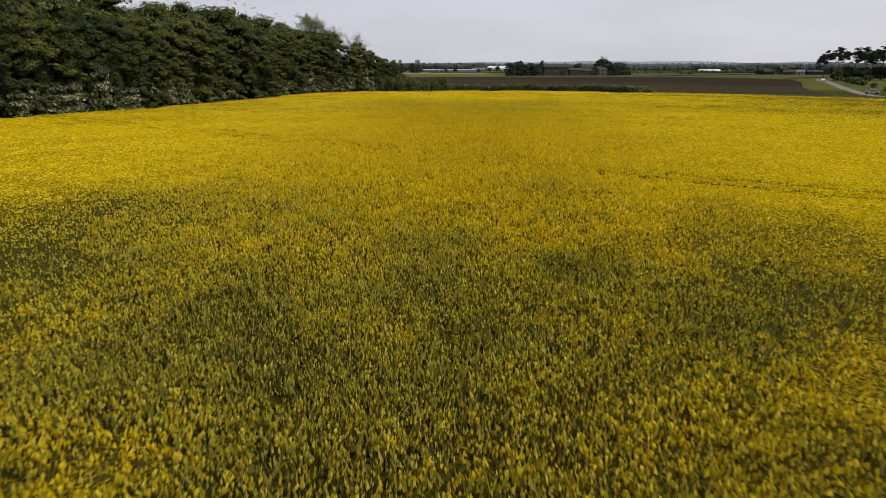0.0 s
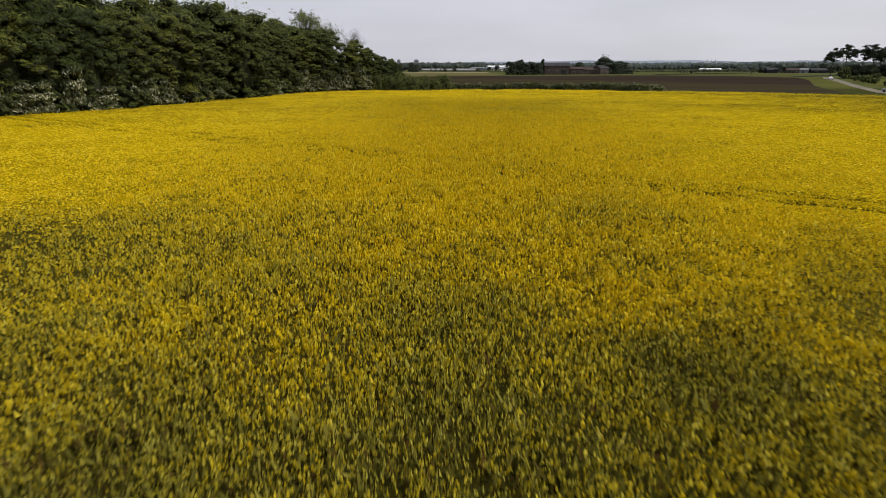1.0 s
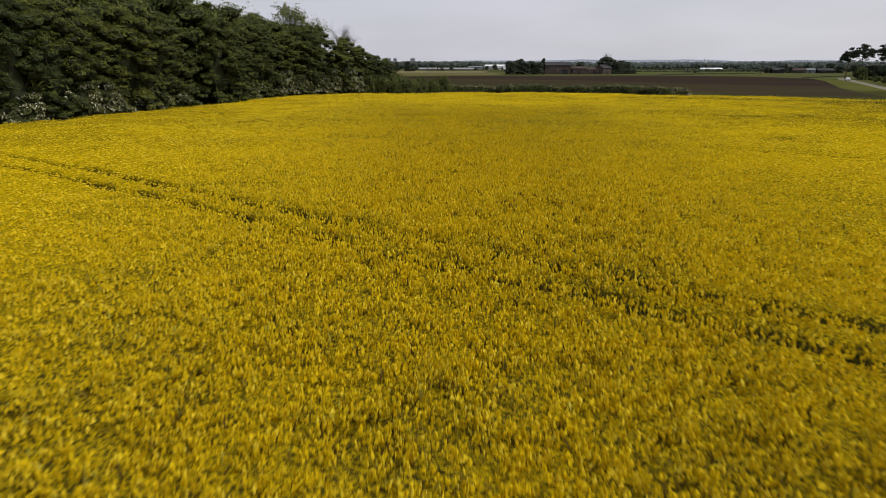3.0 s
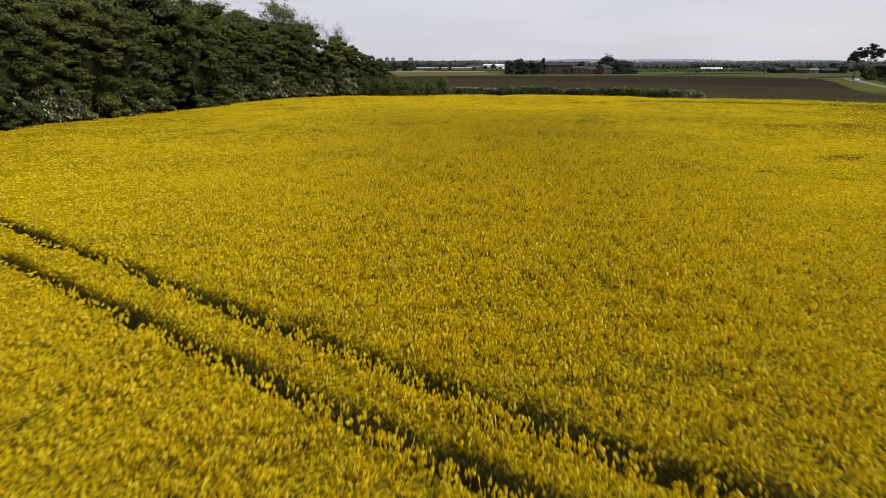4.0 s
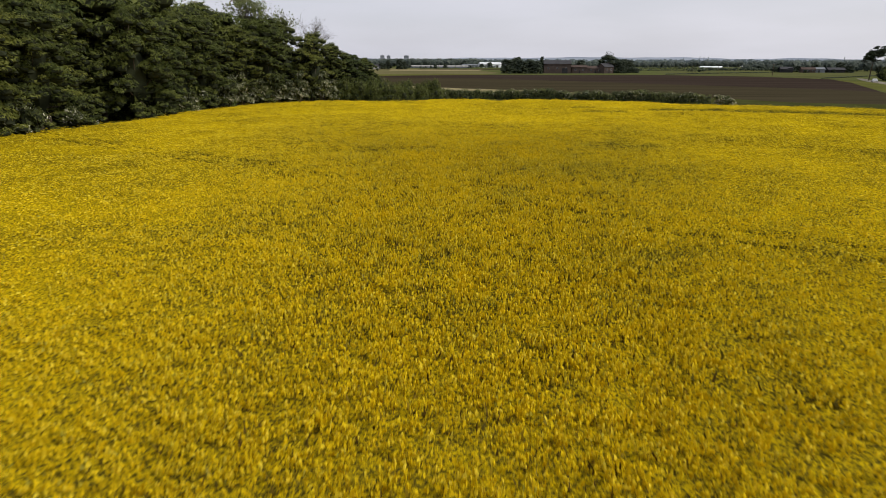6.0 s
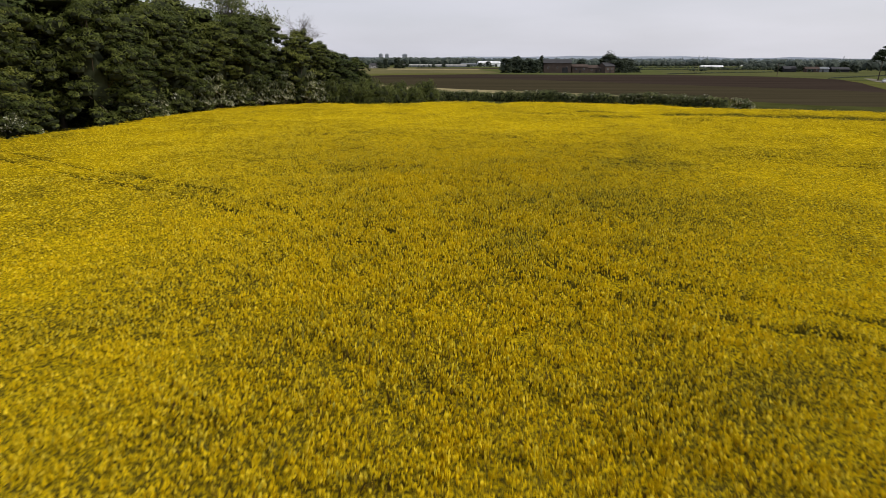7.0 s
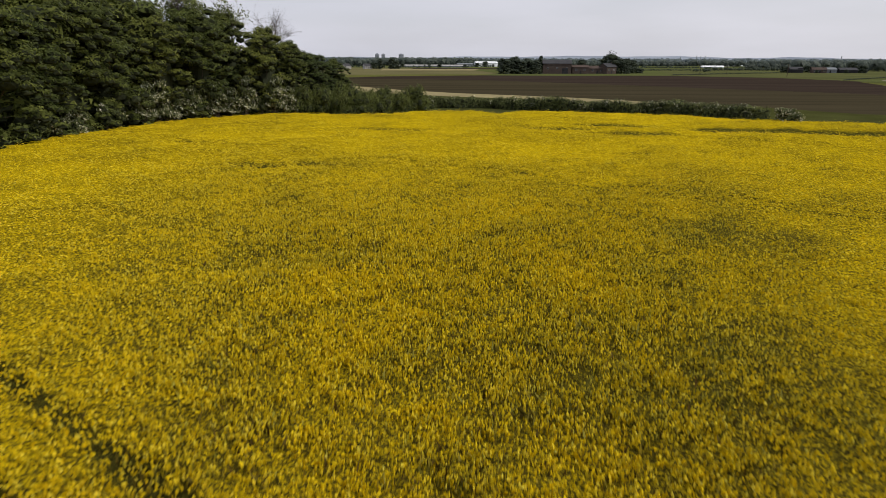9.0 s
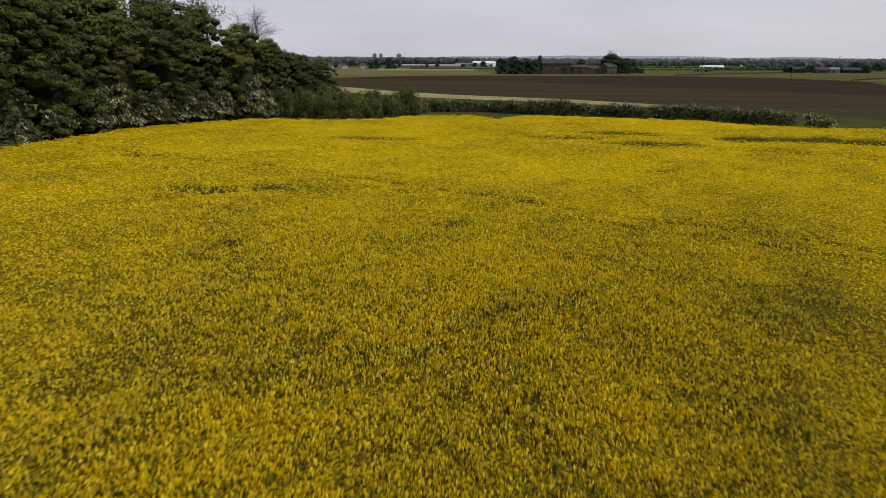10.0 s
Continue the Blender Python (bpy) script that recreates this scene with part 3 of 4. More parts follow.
def under_layer():
    """The leaf layer below the flowers, its gap shade painted in, sinking to the earth in the wheel tracks."""
    across = np.concatenate([np.arange(-112, -12, 1.8), np.arange(-12, 122, 0.6), np.arange(122, 228, 0.9)])
    near_tracks = np.concatenate([k + np.arange(-0.56, 0.57, 0.14) for k, _ in TRACKS])
    across = np.sort(np.concatenate([across[np.abs(across[:, None] - near_tracks[None]).min(1) > 0.1], near_tracks]))
    along = np.concatenate([np.arange(-194, -66, 1.4), np.arange(-66, 60, 0.62), np.arange(60, 152, 1.4)])
    S, N = np.meshgrid(along, across)
    X, Y = N * TRAM_N[0] + S * TRAM_N[1], N * TRAM_N[1] - S * TRAM_N[0]
    top, bud, clear = crop_top(X, Y)
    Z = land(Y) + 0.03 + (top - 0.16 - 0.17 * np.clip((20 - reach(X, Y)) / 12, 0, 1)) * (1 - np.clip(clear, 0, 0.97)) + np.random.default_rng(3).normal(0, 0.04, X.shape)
    V = np.stack([X, Y, Z], -1).reshape(-1, 3)
    ny, nx = X.shape
    i = np.arange(ny * nx).reshape(ny, nx)
    F = np.stack([i[:-1, :-1], i[:-1, 1:], i[1:, 1:], i[1:, :-1]], -1)
    mid = inside((X[:-1, :-1] + X[1:, 1:]) / 2, (Y[:-1, :-1] + Y[1:, 1:]) / 2, FIELD)
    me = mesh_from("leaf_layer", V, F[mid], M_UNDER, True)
    at = me.attributes.new("bud", "FLOAT", "POINT")
    # besides bud share, colour turns darker near the walk as painted gap shade
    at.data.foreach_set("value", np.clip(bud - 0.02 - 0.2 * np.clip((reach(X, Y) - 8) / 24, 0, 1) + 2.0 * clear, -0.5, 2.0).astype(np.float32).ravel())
    return me


leaf_layer = part("leaf_layer", under_layer(), M_UNDER, crop, "green leaf layer with yellow flecks and painted gap shade")
leaf_layer["kind"] = "stuff"


# ---- trees, shrubs and hedges ----
def unit(a):
    return a / np.maximum(np.linalg.norm(a, axis=-1, keepdims=True), 1e-9)


def cards(rng, c, nrm, size, aspect=0.55, hang=0.0, wind=None, corners=4):
    """Small folded leaf sprays at c, facing nrm, combed by the wind if one is given: three or four corners each."""
    n = len(c)
    u = unit(np.cross(nrm, rng.normal(0, 1, (n, 3))) + np.array([0, 0, -hang]))
    if wind is not None:
        u = unit(u * 0.8 + np.asarray(wind) - nrm * (nrm @ np.asarray(wind))[:, None])
    w = unit(np.cross(nrm, u))
    s = size[:, None]
    if corners == 3:
        v = np.stack([c - u * s * 0.5 + w * s * aspect * 0.5, c - u * s * 0.4 - w * s * aspect * 0.6, c + u * s * 0.75], 1)
        return v.reshape(-1, 3), (np.arange(n)[:, None] * 3 + np.arange(3)[None])
    fold = nrm * s * 0.16
    v = np.stack([c - u * s * 0.5, c + w * s * aspect * 0.6 + fold, c + u * s * 0.55, c - w * s * aspect * 0.6 + fold * 0.4], 1)
    return v.reshape(-1, 3), (np.arange(n)[:, None] * 4 + np.arange(4)[None])


ICO = None


def ico():
    global ICO
    if ICO is None:
        b = bmesh.new()
        bmesh.ops.create_icosphere(b, subdivisions=1, radius=1.0)
        b.verts.ensure_lookup_table()
        ICO = (np.array([v.co[:] for v in b.verts]), np.array([[v.index for v in f.verts] for f in b.faces]))
        b.free()
    return ICO


def crown_mesh(name, rng, lobes, per, size, mat, core=0.78, aspect=0.55, hang=0.2, up=0.35, low=-0.5, loose=0.45, hearts=None, wind=None, corners=4):
    """Leaf sprays over a set of lobes (centre, radius, flatness), each with a rough heart coloured dark as inner shade.
    """
    vs, qs, ts, o = [], [], [], 0
    iv, it = ico()
    for cx, cy, cz, r, flat in lobes:
        n = max(8, int(per * r * r))
        d = unit(rng.normal(0, 1, (n * 2, 3)))
        d = d[d[:, 2] > low][:n]
        rad = np.array([r, r, r * flat])
        p = np.array([cx, cy, cz]) + d * rad * rng.uniform(0.72, 1.12, (len(d), 1))
        nr = unit(d + rng.normal(0, loose, d.shape) + np.array([0, 0, up]))
        v, q = cards(rng, p, nr, size * rng.uniform(0.6, 1.35, len(d)), aspect, hang, wind, corners)
        vs.append(v), qs.append(q + o)
        o += len(v)
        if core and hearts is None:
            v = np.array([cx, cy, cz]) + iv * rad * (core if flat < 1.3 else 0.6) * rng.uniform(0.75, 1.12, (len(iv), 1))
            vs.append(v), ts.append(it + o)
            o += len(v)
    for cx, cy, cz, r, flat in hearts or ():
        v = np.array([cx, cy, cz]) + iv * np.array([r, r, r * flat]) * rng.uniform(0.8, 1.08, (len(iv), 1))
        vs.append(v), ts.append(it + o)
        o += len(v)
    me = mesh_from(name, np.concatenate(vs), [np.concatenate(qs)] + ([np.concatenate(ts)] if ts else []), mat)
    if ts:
        me.materials.append(M_CROWN_SHADE)
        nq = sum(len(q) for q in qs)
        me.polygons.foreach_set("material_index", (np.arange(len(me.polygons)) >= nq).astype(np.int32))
    return me


def tubes_mesh(name, paths, mat, sides=6):
    """Tapered limbs: each path is a list of (point, radius)."""
    vs, qs, o = [], [], 0
    ang = np.arange(sides) * 6.283 / sides
    for path in paths:
        pts = np.array([p for p, _ in path], float)
        for i, (p, r) in enumerate(path):
            d = unit(pts[min(i + 1, len(pts) - 1)] - pts[max(i - 1, 0)])
            a = unit(np.cross(d, (0.3, 0.9, 0.1) if abs(d[2]) > 0.8 else (0, 0, 1)))
            b = np.cross(d, a)
            vs.append(np.asarray(p) + r * (np.cos(ang)[:, None] * a + np.sin(ang)[:, None] * b))
            if i:
                k = o + (i - 1) * sides
                j = np.arange(sides)
                qs.append(np.stack([k + j, k + (j + 1) % sides, k + sides + (j + 1) % sides, k + sides + j], 1))
        o += sides * len(path)
    return mesh_from(name, np.concatenate(vs), np.concatenate(qs), mat, True)


def limbs_to(rng, lobes, height, r0, lowest=0.2):
    """A trunk and a limb to each of the larger lobes."""
    h = height * 0.82
    trunk = [((0, 0, -0.3), r0 * 1.35), ((0, 0, 0.5), r0), ((rng.normal(0, .15), rng.normal(0, .15), h * 0.5), r0 * 0.7), ((rng.normal(0, .3), rng.normal(0, .3), h), r0 * 0.15)]
    paths = [trunk]
    for cx, cy, cz, r, _ in sorted(lobes, key=lambda l: -l[3])[:14]:
        z0 = max(height * lowest, cz * rng.uniform(0.5, 0.75))
        mid = (cx * 0.45, cy * 0.45, z0 + (cz - z0) * 0.35)
        paths.append([((0, 0, z0), r0 * 0.38), (mid, r0 * 0.25), ((cx, cy, cz), r0 * 0.06)])
    return paths


def broadleaf(seed, height, radius, skirt=0.03, per=40, size=0.44, mat=None, label="", lobes=64, boughs=0, corners=4):
    rng = np.random.default_rng(seed)
    L, H = [], None
    if boughs:                                      # heavy tiers: each bough a dome of leafy tufts over dark cores that paint its shade
        H, lobes = [(0, 0, height * 0.4, radius * 0.4, 0.85 * height / radius)], 0
        for i in range(boughs):
            f = 0.13 + 0.83 * (i + rng.uniform(0.2, 0.8)) / boughs
            env = radius * (1 - max(0, (f - 0.42) / 0.64) ** 2.0) ** 0.5
            a = 2.4 * i + rng.uniform(-0.4, 0.4)
            R = radius * rng.uniform(0.30, 0.46)
            q = max(0.0, env - R * 0.75)
            c = np.array([q * math.cos(a), q * math.sin(a), f * height - R * 0.5])
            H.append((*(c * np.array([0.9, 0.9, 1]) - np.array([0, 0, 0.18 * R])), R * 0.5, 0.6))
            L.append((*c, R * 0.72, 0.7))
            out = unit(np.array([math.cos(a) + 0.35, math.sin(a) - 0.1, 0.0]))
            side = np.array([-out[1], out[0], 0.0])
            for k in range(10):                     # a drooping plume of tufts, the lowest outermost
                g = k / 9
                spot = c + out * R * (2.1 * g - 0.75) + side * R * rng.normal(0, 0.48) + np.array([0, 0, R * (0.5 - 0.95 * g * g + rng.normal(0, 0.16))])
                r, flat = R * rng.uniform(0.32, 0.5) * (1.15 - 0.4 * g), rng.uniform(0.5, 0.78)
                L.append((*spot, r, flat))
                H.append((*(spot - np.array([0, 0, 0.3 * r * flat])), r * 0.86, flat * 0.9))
    for i in range(lobes):
        f = skirt + (1 - skirt) * (i + rng.uniform(0, 1)) / lobes
        env = radius * (1 - max(0, (f - 0.38) / 0.66) ** 1.9) ** 0.5 * (0.86 + 0.14 * min(1, f / 0.3))
        a = 2.4 * i + rng.uniform(-0.5, 0.5)
        q = env * (rng.uniform(0.6, 1.05) if i % 4 else rng.uniform(0.2, 0.6))
        r = rng.uniform(1.1, 2.3) * radius / 4.4
        L.append((q * math.cos(a), q * math.sin(a), f * height - r * 0.35 + 0.1, r, rng.uniform(0.42, 0.7)))
    L.append((0, 0, height * 0.9, radius * 0.32, 0.7))
    if not boughs:
        L.append((0, 0, height * 0.42, radius * 0.72, 2.2 * height / 15))
    t = thing("broadleaf_tree", label or "broadleaf tree with dense dark green layered foliage at the wood's edge", "tree", "trees of the wood")
    part("trunk", tubes_mesh("trunk", limbs_to(rng, L, height, radius * 0.055), M_BARK), M_BARK, t, "brown bark")
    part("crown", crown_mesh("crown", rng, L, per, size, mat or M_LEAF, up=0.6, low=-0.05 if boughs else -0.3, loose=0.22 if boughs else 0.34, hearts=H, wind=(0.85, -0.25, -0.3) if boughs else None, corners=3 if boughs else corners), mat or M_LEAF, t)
    return t


def place(x, y, turn=0.0, s=1.0, sz=None, sink=0.0):
    return Matrix.Translation((x, y, float(land(y)) - sink)) @ Matrix.Rotation(turn, 4, "Z") @ Matrix.Diagonal((s, s, sz or s, 1))


def another(ob, m):
    """A copy of a thing at exactly the pose and scale m."""
    k = Matrix.Diagonal((*ob.matrix_basis.to_scale(), 1)).inverted()
    return copy_thing(ob, m @ k)


def open_tree(seed, height, spread, base, limbs, leaves, mat, label, size=0.3, twigs=4, lean=0.0):
    """A tall tree with an open crown: a bare bole, limbs fanning out into a dome, finer and finer twigs, few leaves."""
    rng = np.random.default_rng(seed)
    r0 = height * 0.013
    fork = np.array([lean * 0.4, 0.0, height * base])
    paths = [[((0, 0, -0.3), r0 * 1.3), ((lean * 0.1, 0.1, height * base * 0.5), r0), (fork, r0 * 0.8)]]
    tips = []

    def spray(p, q, r, level):
        mid = (p + q) / 2 + rng.normal(0, 0.07, 3) * np.linalg.norm(q - p) + np.array([0, 0, 0.06]) * np.linalg.norm(q - p)
        paths.append([(p, r), (mid, r * 0.75), (q, r * 0.45)])
        if level == 0:
            tips.append(q), tips.append(mid)
            return
        d = unit(q - p)
        for k in range(twigs):
            start = p + (mid - p) * 1.4 if k == 0 else (mid + (q - mid) * rng.uniform(0.0, 1.0))
            spray(start, start + unit(d + rng.normal(0, 0.6, 3) + np.array([0, 0, 0.12])) * np.linalg.norm(q - p) * rng.uniform(0.4, 0.66), max(0.018, r * 0.45), level - 1)

    for i in range(limbs):
        a = 2.4 * i + rng.uniform(-0.4, 0.4)
        f = rng.uniform(0.25, 1.0) if i else 0.0
        end = np.array([lean + 0.72 * spread * f * math.cos(a), 0.72 * spread * f * math.sin(a), height * (base + (1 - base) * (0.9 - 0.42 * f * f) * rng.uniform(0.82, 0.98))])
        spray(fork - np.array([0, 0, rng.uniform(0, 0.18) * height * base]), end, r0 * 0.42, 2)
    tips = np.array(tips)
    k = np.array([spread / np.percentile(np.hypot(tips[:, 0] - lean, tips[:, 1]), 96)] * 2 + [height / tips[:, 2].max()])
    tips, paths = tips * k, [[(np.asarray(p) * k, r) for p, r in path] for path in paths]
    t = thing("sparse_tree", label, "tree", "trees of the wood")
    part("trunk", tubes_mesh("trunk", paths, M_TWIG, 3), M_TWIG, t, "grey-brown bare limbs and twigs")
    c = np.repeat(tips, leaves, 0)
    c = c + rng.normal(0, 0.28, c.shape)
    v, q = cards(rng, c, unit(rng.normal(0, 1, c.shape) + np.array([0, 0, 0.5])), size * rng.uniform(0.5, 1.2, len(c)), corners=3)
    part("crown", mesh_from("crown", v, q, mat), mat, t, "thin young foliage")
    return t


rng = np.random.default_rng(21)
front = [broadleaf(100 + i, h, r, per=95, size=0.3, boughs=20) for i, (h, r) in enumerate([(16.4, 5.2), (17.2, 5.6), (16.0, 5.0), (16.8, 5.2), (16.6, 5.5), (17.0, 4.9), (15.8, 5.3)])]
back = [broadleaf(120 + i, h, r, per=24, size=0.52, lobes=40, corners=3) for i, (h, r) in enumerate([(17.2, 5.8), (17.9, 6.1)])]
spots = []
for row, off, step, lift in ((front, 5.2, 6.3, 0.93), (back, 10.5, 5.0, 1.0)):
    s = 0.0
    for (x0, y0), (x1, y1) in zip(WOOD_EDGE[1:], WOOD_EDGE[2:]):
        ln = math.hypot(x1 - x0, y1 - y0)
        dx, dy = (x1 - x0) / ln, (y1 - y0) / ln
        while s < ln:
            if off < 19:
                o = off + rng.uniform(-1.2, 1.2) + (4.6 if 119 < y0 + dy * s < 132 else 0)
                spots.append((row, x0 + dx * s - dy * o, y0 + dy * s + dx * o, lift * rng.uniform(0.92, 1.06) * float(np.interp(y0 + dy * s, [60, 100, 118, 140, 152, 168], [1.0, 0.98, 1.0, 1.03, 1.07, 0.95]))))
            s += step * rng.uniform(0.8, 1.25)
        s -= ln
spots += [(back, -44.5, 165.5, 1.0), (back, -47.5, 158, 1.0)]
spots += [(front, x, y, s) for x, y, s in ((-29.5, 175.0, 0.82), (-26.6, 179.5, 0.72), (-24, 184.5, 0.62), (-32, 182, 0.74), (-21.8, 191, 0.55), (-37, 179, 0.97), (-28.5, 188, 0.62), (-34, 190, 0.66))]
used = set()
for row, x, y, s in spots:
    k = row[int(rng.integers(len(row)))]
    k = next((q for q in row if q not in used), k)
    m = place(x, y, rng.uniform(-0.7, 0.7) if row is front else rng.uniform(0, 6.28), s * rng.uniform(0.95, 1.12), s)
    if k not in used:
        k.matrix_basis = m
        used.add(k)
    else:
        another(k, m)

tall = open_tree(31, 20.8, 4.2, 0.62, 11, 7, M_LEAF_PALE, "tall tree with thin yellow-green spring foliage above the wood", 0.42)
tall.matrix_basis = place(-40.6, 172.0, 0.4)
half = open_tree(32, 19.6, 4.2, 0.5, 10, 3, M_LEAF_PALE, "half-leafed tree with open crown behind the wood", 0.4)
half.matrix_basis = place(-37.0, 182.0, 1.4)
bare = open_tree(33, 19.2, 5.2, 0.46, 13, 1, M_TWIG, "almost bare grey tree with fine twigs behind the wood", 0.12, 5)
bare.matrix_basis = place(-33.8, 193.5, 2.2)


def flowering_shrub(seed, height, radius, pale=0.6):
    rng = np.random.default_rng(seed)
    L = []
    for i in range(20):
        f = rng.uniform(0.30, 0.98)
        a, q = rng.uniform(0, 6.283), radius * rng.uniform(0.2, 0.85) * (1 - 0.5 * max(0, f - 0.5))
        L.append((q * math.cos(a), q * math.sin(a), f * height * 0.9, rng.uniform(0.32, 0.6) * radius / 1.6, rng.uniform(0.7, 1.1)))
    t = thing("flowering_shrub", "green shrub covered with pale cream blossom beside the field", "shrub", "flowering shrubs along the wood")
    stems = [[((rng.normal(0, .15), rng.normal(0, .15), -0.2), 0.05), ((x * 0.5, y * 0.5, z * 0.5), 0.035), ((x, y, z), 0.012)] for x, y, z, r, fl in L[:9]]
    part("stem_clump", tubes_mesh("stem_clump", stems, M_BARK, 5), M_BARK, t, "thin brown stems")
    part("foliage", crown_mesh("foliage", rng, L, 170, 0.24, M_HEDGE, hang=0.5, corners=3), M_HEDGE, t)
    tops = [(x * 1.06, y * 1.06, z - 0.1, r * 1.15, fl) for i, (x, y, z, r, fl) in enumerate(L) if i < 2 or rng.uniform() < pale]
    part("blossom", crown_mesh("blossom", rng, tops, 95, 0.22, M_BLOSSOM, core=0, hang=0.6, low=-0.2, loose=0.6, wind=(0.7, -0.2, -0.5), corners=3), M_BLOSSOM, t, "cream-white blossom sprays")
    return t


shrubs = [flowering_shrub(200 + i, h, r, p) for i, (h, r, p) in enumerate([(4.2, 1.8, .5), (3.4, 2.0, .08), (4.9, 2.0, .75)])]
used = [False] * 3
s, i = 0.0, 0
for (x0, y0), (x1, y1) in zip(WOOD_EDGE[2:], WOOD_EDGE[3:] + [(-24, 171.8)]):
    ln = math.hypot(x1 - x0, y1 - y0)
    dx, dy = (x1 - x0) / ln, (y1 - y0) / ln
    while s < ln:
        o = rng.uniform(0.9, 2.0)
        k = i % 3
        at_y = y0 + dy * s
        if 118.5 < at_y < 135.5:                       # a dark hollow under the trees, with no shrubs
            s += 2.0
            continue
        if i > 2:
            k = 2 if 76 < at_y < 85 or at_y > 150 and rng.uniform() < 0.75 or rng.uniform() < 0.3 else int(rng.integers(2))
        m = place(x0 + dx * s - dy * o, at_y + dx * o, rng.uniform(-0.8, 0.8), rng.uniform(0.8, 1.1), rng.uniform(0.75, 1.15) * (1.35 if at_y > 148 or 81 < at_y < 85 else 1.0))
        if not used[k]:
            shrubs[k].matrix_basis, used[k] = m, True
        else:
            another(shrubs[k], m)
        i += 1
        gap = 1.0 if y0 + dy * s > 150 else (1.0 if rng.uniform() < 0.65 else 2.8)
        s += rng.uniform(1.6, 2.8) * gap
    s -= ln


def willow_bush(seed, height, radius):
    rng = np.random.default_rng(seed)
    L = []
    for i in range(26):
        a, q, f = rng.uniform(0, 6.283), radius * rng.uniform(0.1, 0.95), rng.uniform(0.05, 1.0)
        q *= (1 - 0.45 * f)
        L.append((q * math.cos(a), q * math.sin(a), f * height * 0.85, rng.uniform(0.55, 0.9) * radius / 2.4, 1.3))
    t = thing("willow_bush", "rounded olive-green willow bush at the corner of the field", "bush", "bushes at the field corner")
    stems = [[((rng.normal(0, .2), rng.normal(0, .2), -0.2), 0.06), ((x * 0.4, y * 0.4, z * 0.5), 0.04), ((x, y, z), 0.012)] for x, y, z, r, fl in L[:12]]
    part("stem_clump", tubes_mesh("stem_clump", stems, M_BARK, 5), M_BARK, t, "thin brown stems")
    part("foliage", crown_mesh("foliage", rng, L, 230, 0.28, M_LEAF_OLIVE, core=0.5, aspect=0.28, loose=0.35, hang=-1.2, up=0.3, corners=3), M_LEAF_OLIVE, t)
    return t


bushes = [willow_bush(300, 4.4, 2.6), willow_bush(301, 3.9, 2.4)]
used = [False, False]
for i, (x, y, s) in enumerate([(-24.5, 175.5, 1.0), (-22.2, 176.5, 1.1), (-20, 175.8, 1.05), (-17.6, 175, 1.0), (-15.2, 174.6, 1.02), (-13.0, 176, .95), (-11.0, 177.5, .92), (-9.0, 179.5, .95), (-7.0, 181.4, 1.0), (-5.0, 182.6, .95), (-17, 179, 1.1), (-21, 180, 1.1), (-12, 180.5, 1.0)]):
    m = place(x, y, 1.7 * i, s * 1.12, s * (1.14, 0.92, 1.05, 1.1, 0.85)[i % 5])
    if not used[i % 2]:
        bushes[i % 2].matrix_basis, used[i % 2] = m, True
    else:
        another(bushes[i % 2], m)


def hedge_row(line, height, width, seed, label, bloom, step=0.6, size=0.27, per=80):
    rng = np.random.default_rng(seed)
    L = []
    for (x0, y0), (x1, y1) in zip(line, line[1:]):
        ln = math.hypot(x1 - x0, y1 - y0)
        for s in np.arange(0, ln, step):
            x, y = x0 + (x1 - x0) * s / ln, y0 + (y1 - y0) * s / ln
            g = float(land(y))
            hh = height * rng.uniform(0.9, 1.08) * (0.92 + 0.16 * math.sin(0.55 * x + 0.9) * math.sin(0.23 * x)) * float(np.interp(y, [178, 199], [1.0, 0.7]))
            for f in (0.22, 0.55, 0.85):
                L.append((x + rng.normal(0, 0.2), y + rng.normal(0, width * 0.2), g + f * hh - 0.15, rng.uniform(0.55, 0.85) * width / 1.5, rng.uniform(0.8, 1.1)))
    t = thing("hedge", label, "hedge")
    stems = [[((x, y, float(land(y)) - 0.2), 0.05), ((x + 0.1, y, z * 0.5 + float(land(y)) * 0.5), 0.035), ((x, y, z), 0.015)] for x, y, z, r, fl in L[2::3]]
    part("stem_clump", tubes_mesh("stem_clump", stems, M_BARK, 4), M_BARK, t, "brown woody stems")["kind"] = "stuff"
    part("foliage", crown_mesh("foliage", rng, L, per * 2, size * 0.9, M_HEDGE, core=0.65, up=0.6, corners=3), M_HEDGE, t)
    tops = [l for l in L[2::3] + L[1::3] if rng.uniform() < bloom * (0.4 + 0.6 * max(0, l[0]) / 40)]
    if tops:
        part("blossom", crown_mesh("blossom", rng, tops, 32, size * 0.9, M_BLOSSOM, core=0, low=-0.2, hang=0.4), M_BLOSSOM, t, "white hawthorn blossom")
    return t


HEDGE = [(-7, 198), (6, 199), (14, 194), (22, 186), (33, 177), (40, 170.5), (44.7, 165.0)]
hedge_row(HEDGE, 2.9, 1.7, 41, "dark green hawthorn field hedge flecked with white blossom", 0.4)
end = flowering_shrub(211, 2.6, 2.0, 0.95)
end.matrix_basis = place(46.4, 162.7, 0.6, 1.0)
tagged(end, "rounded hawthorn bush thick with white blossom at the hedge's end", "shrub")


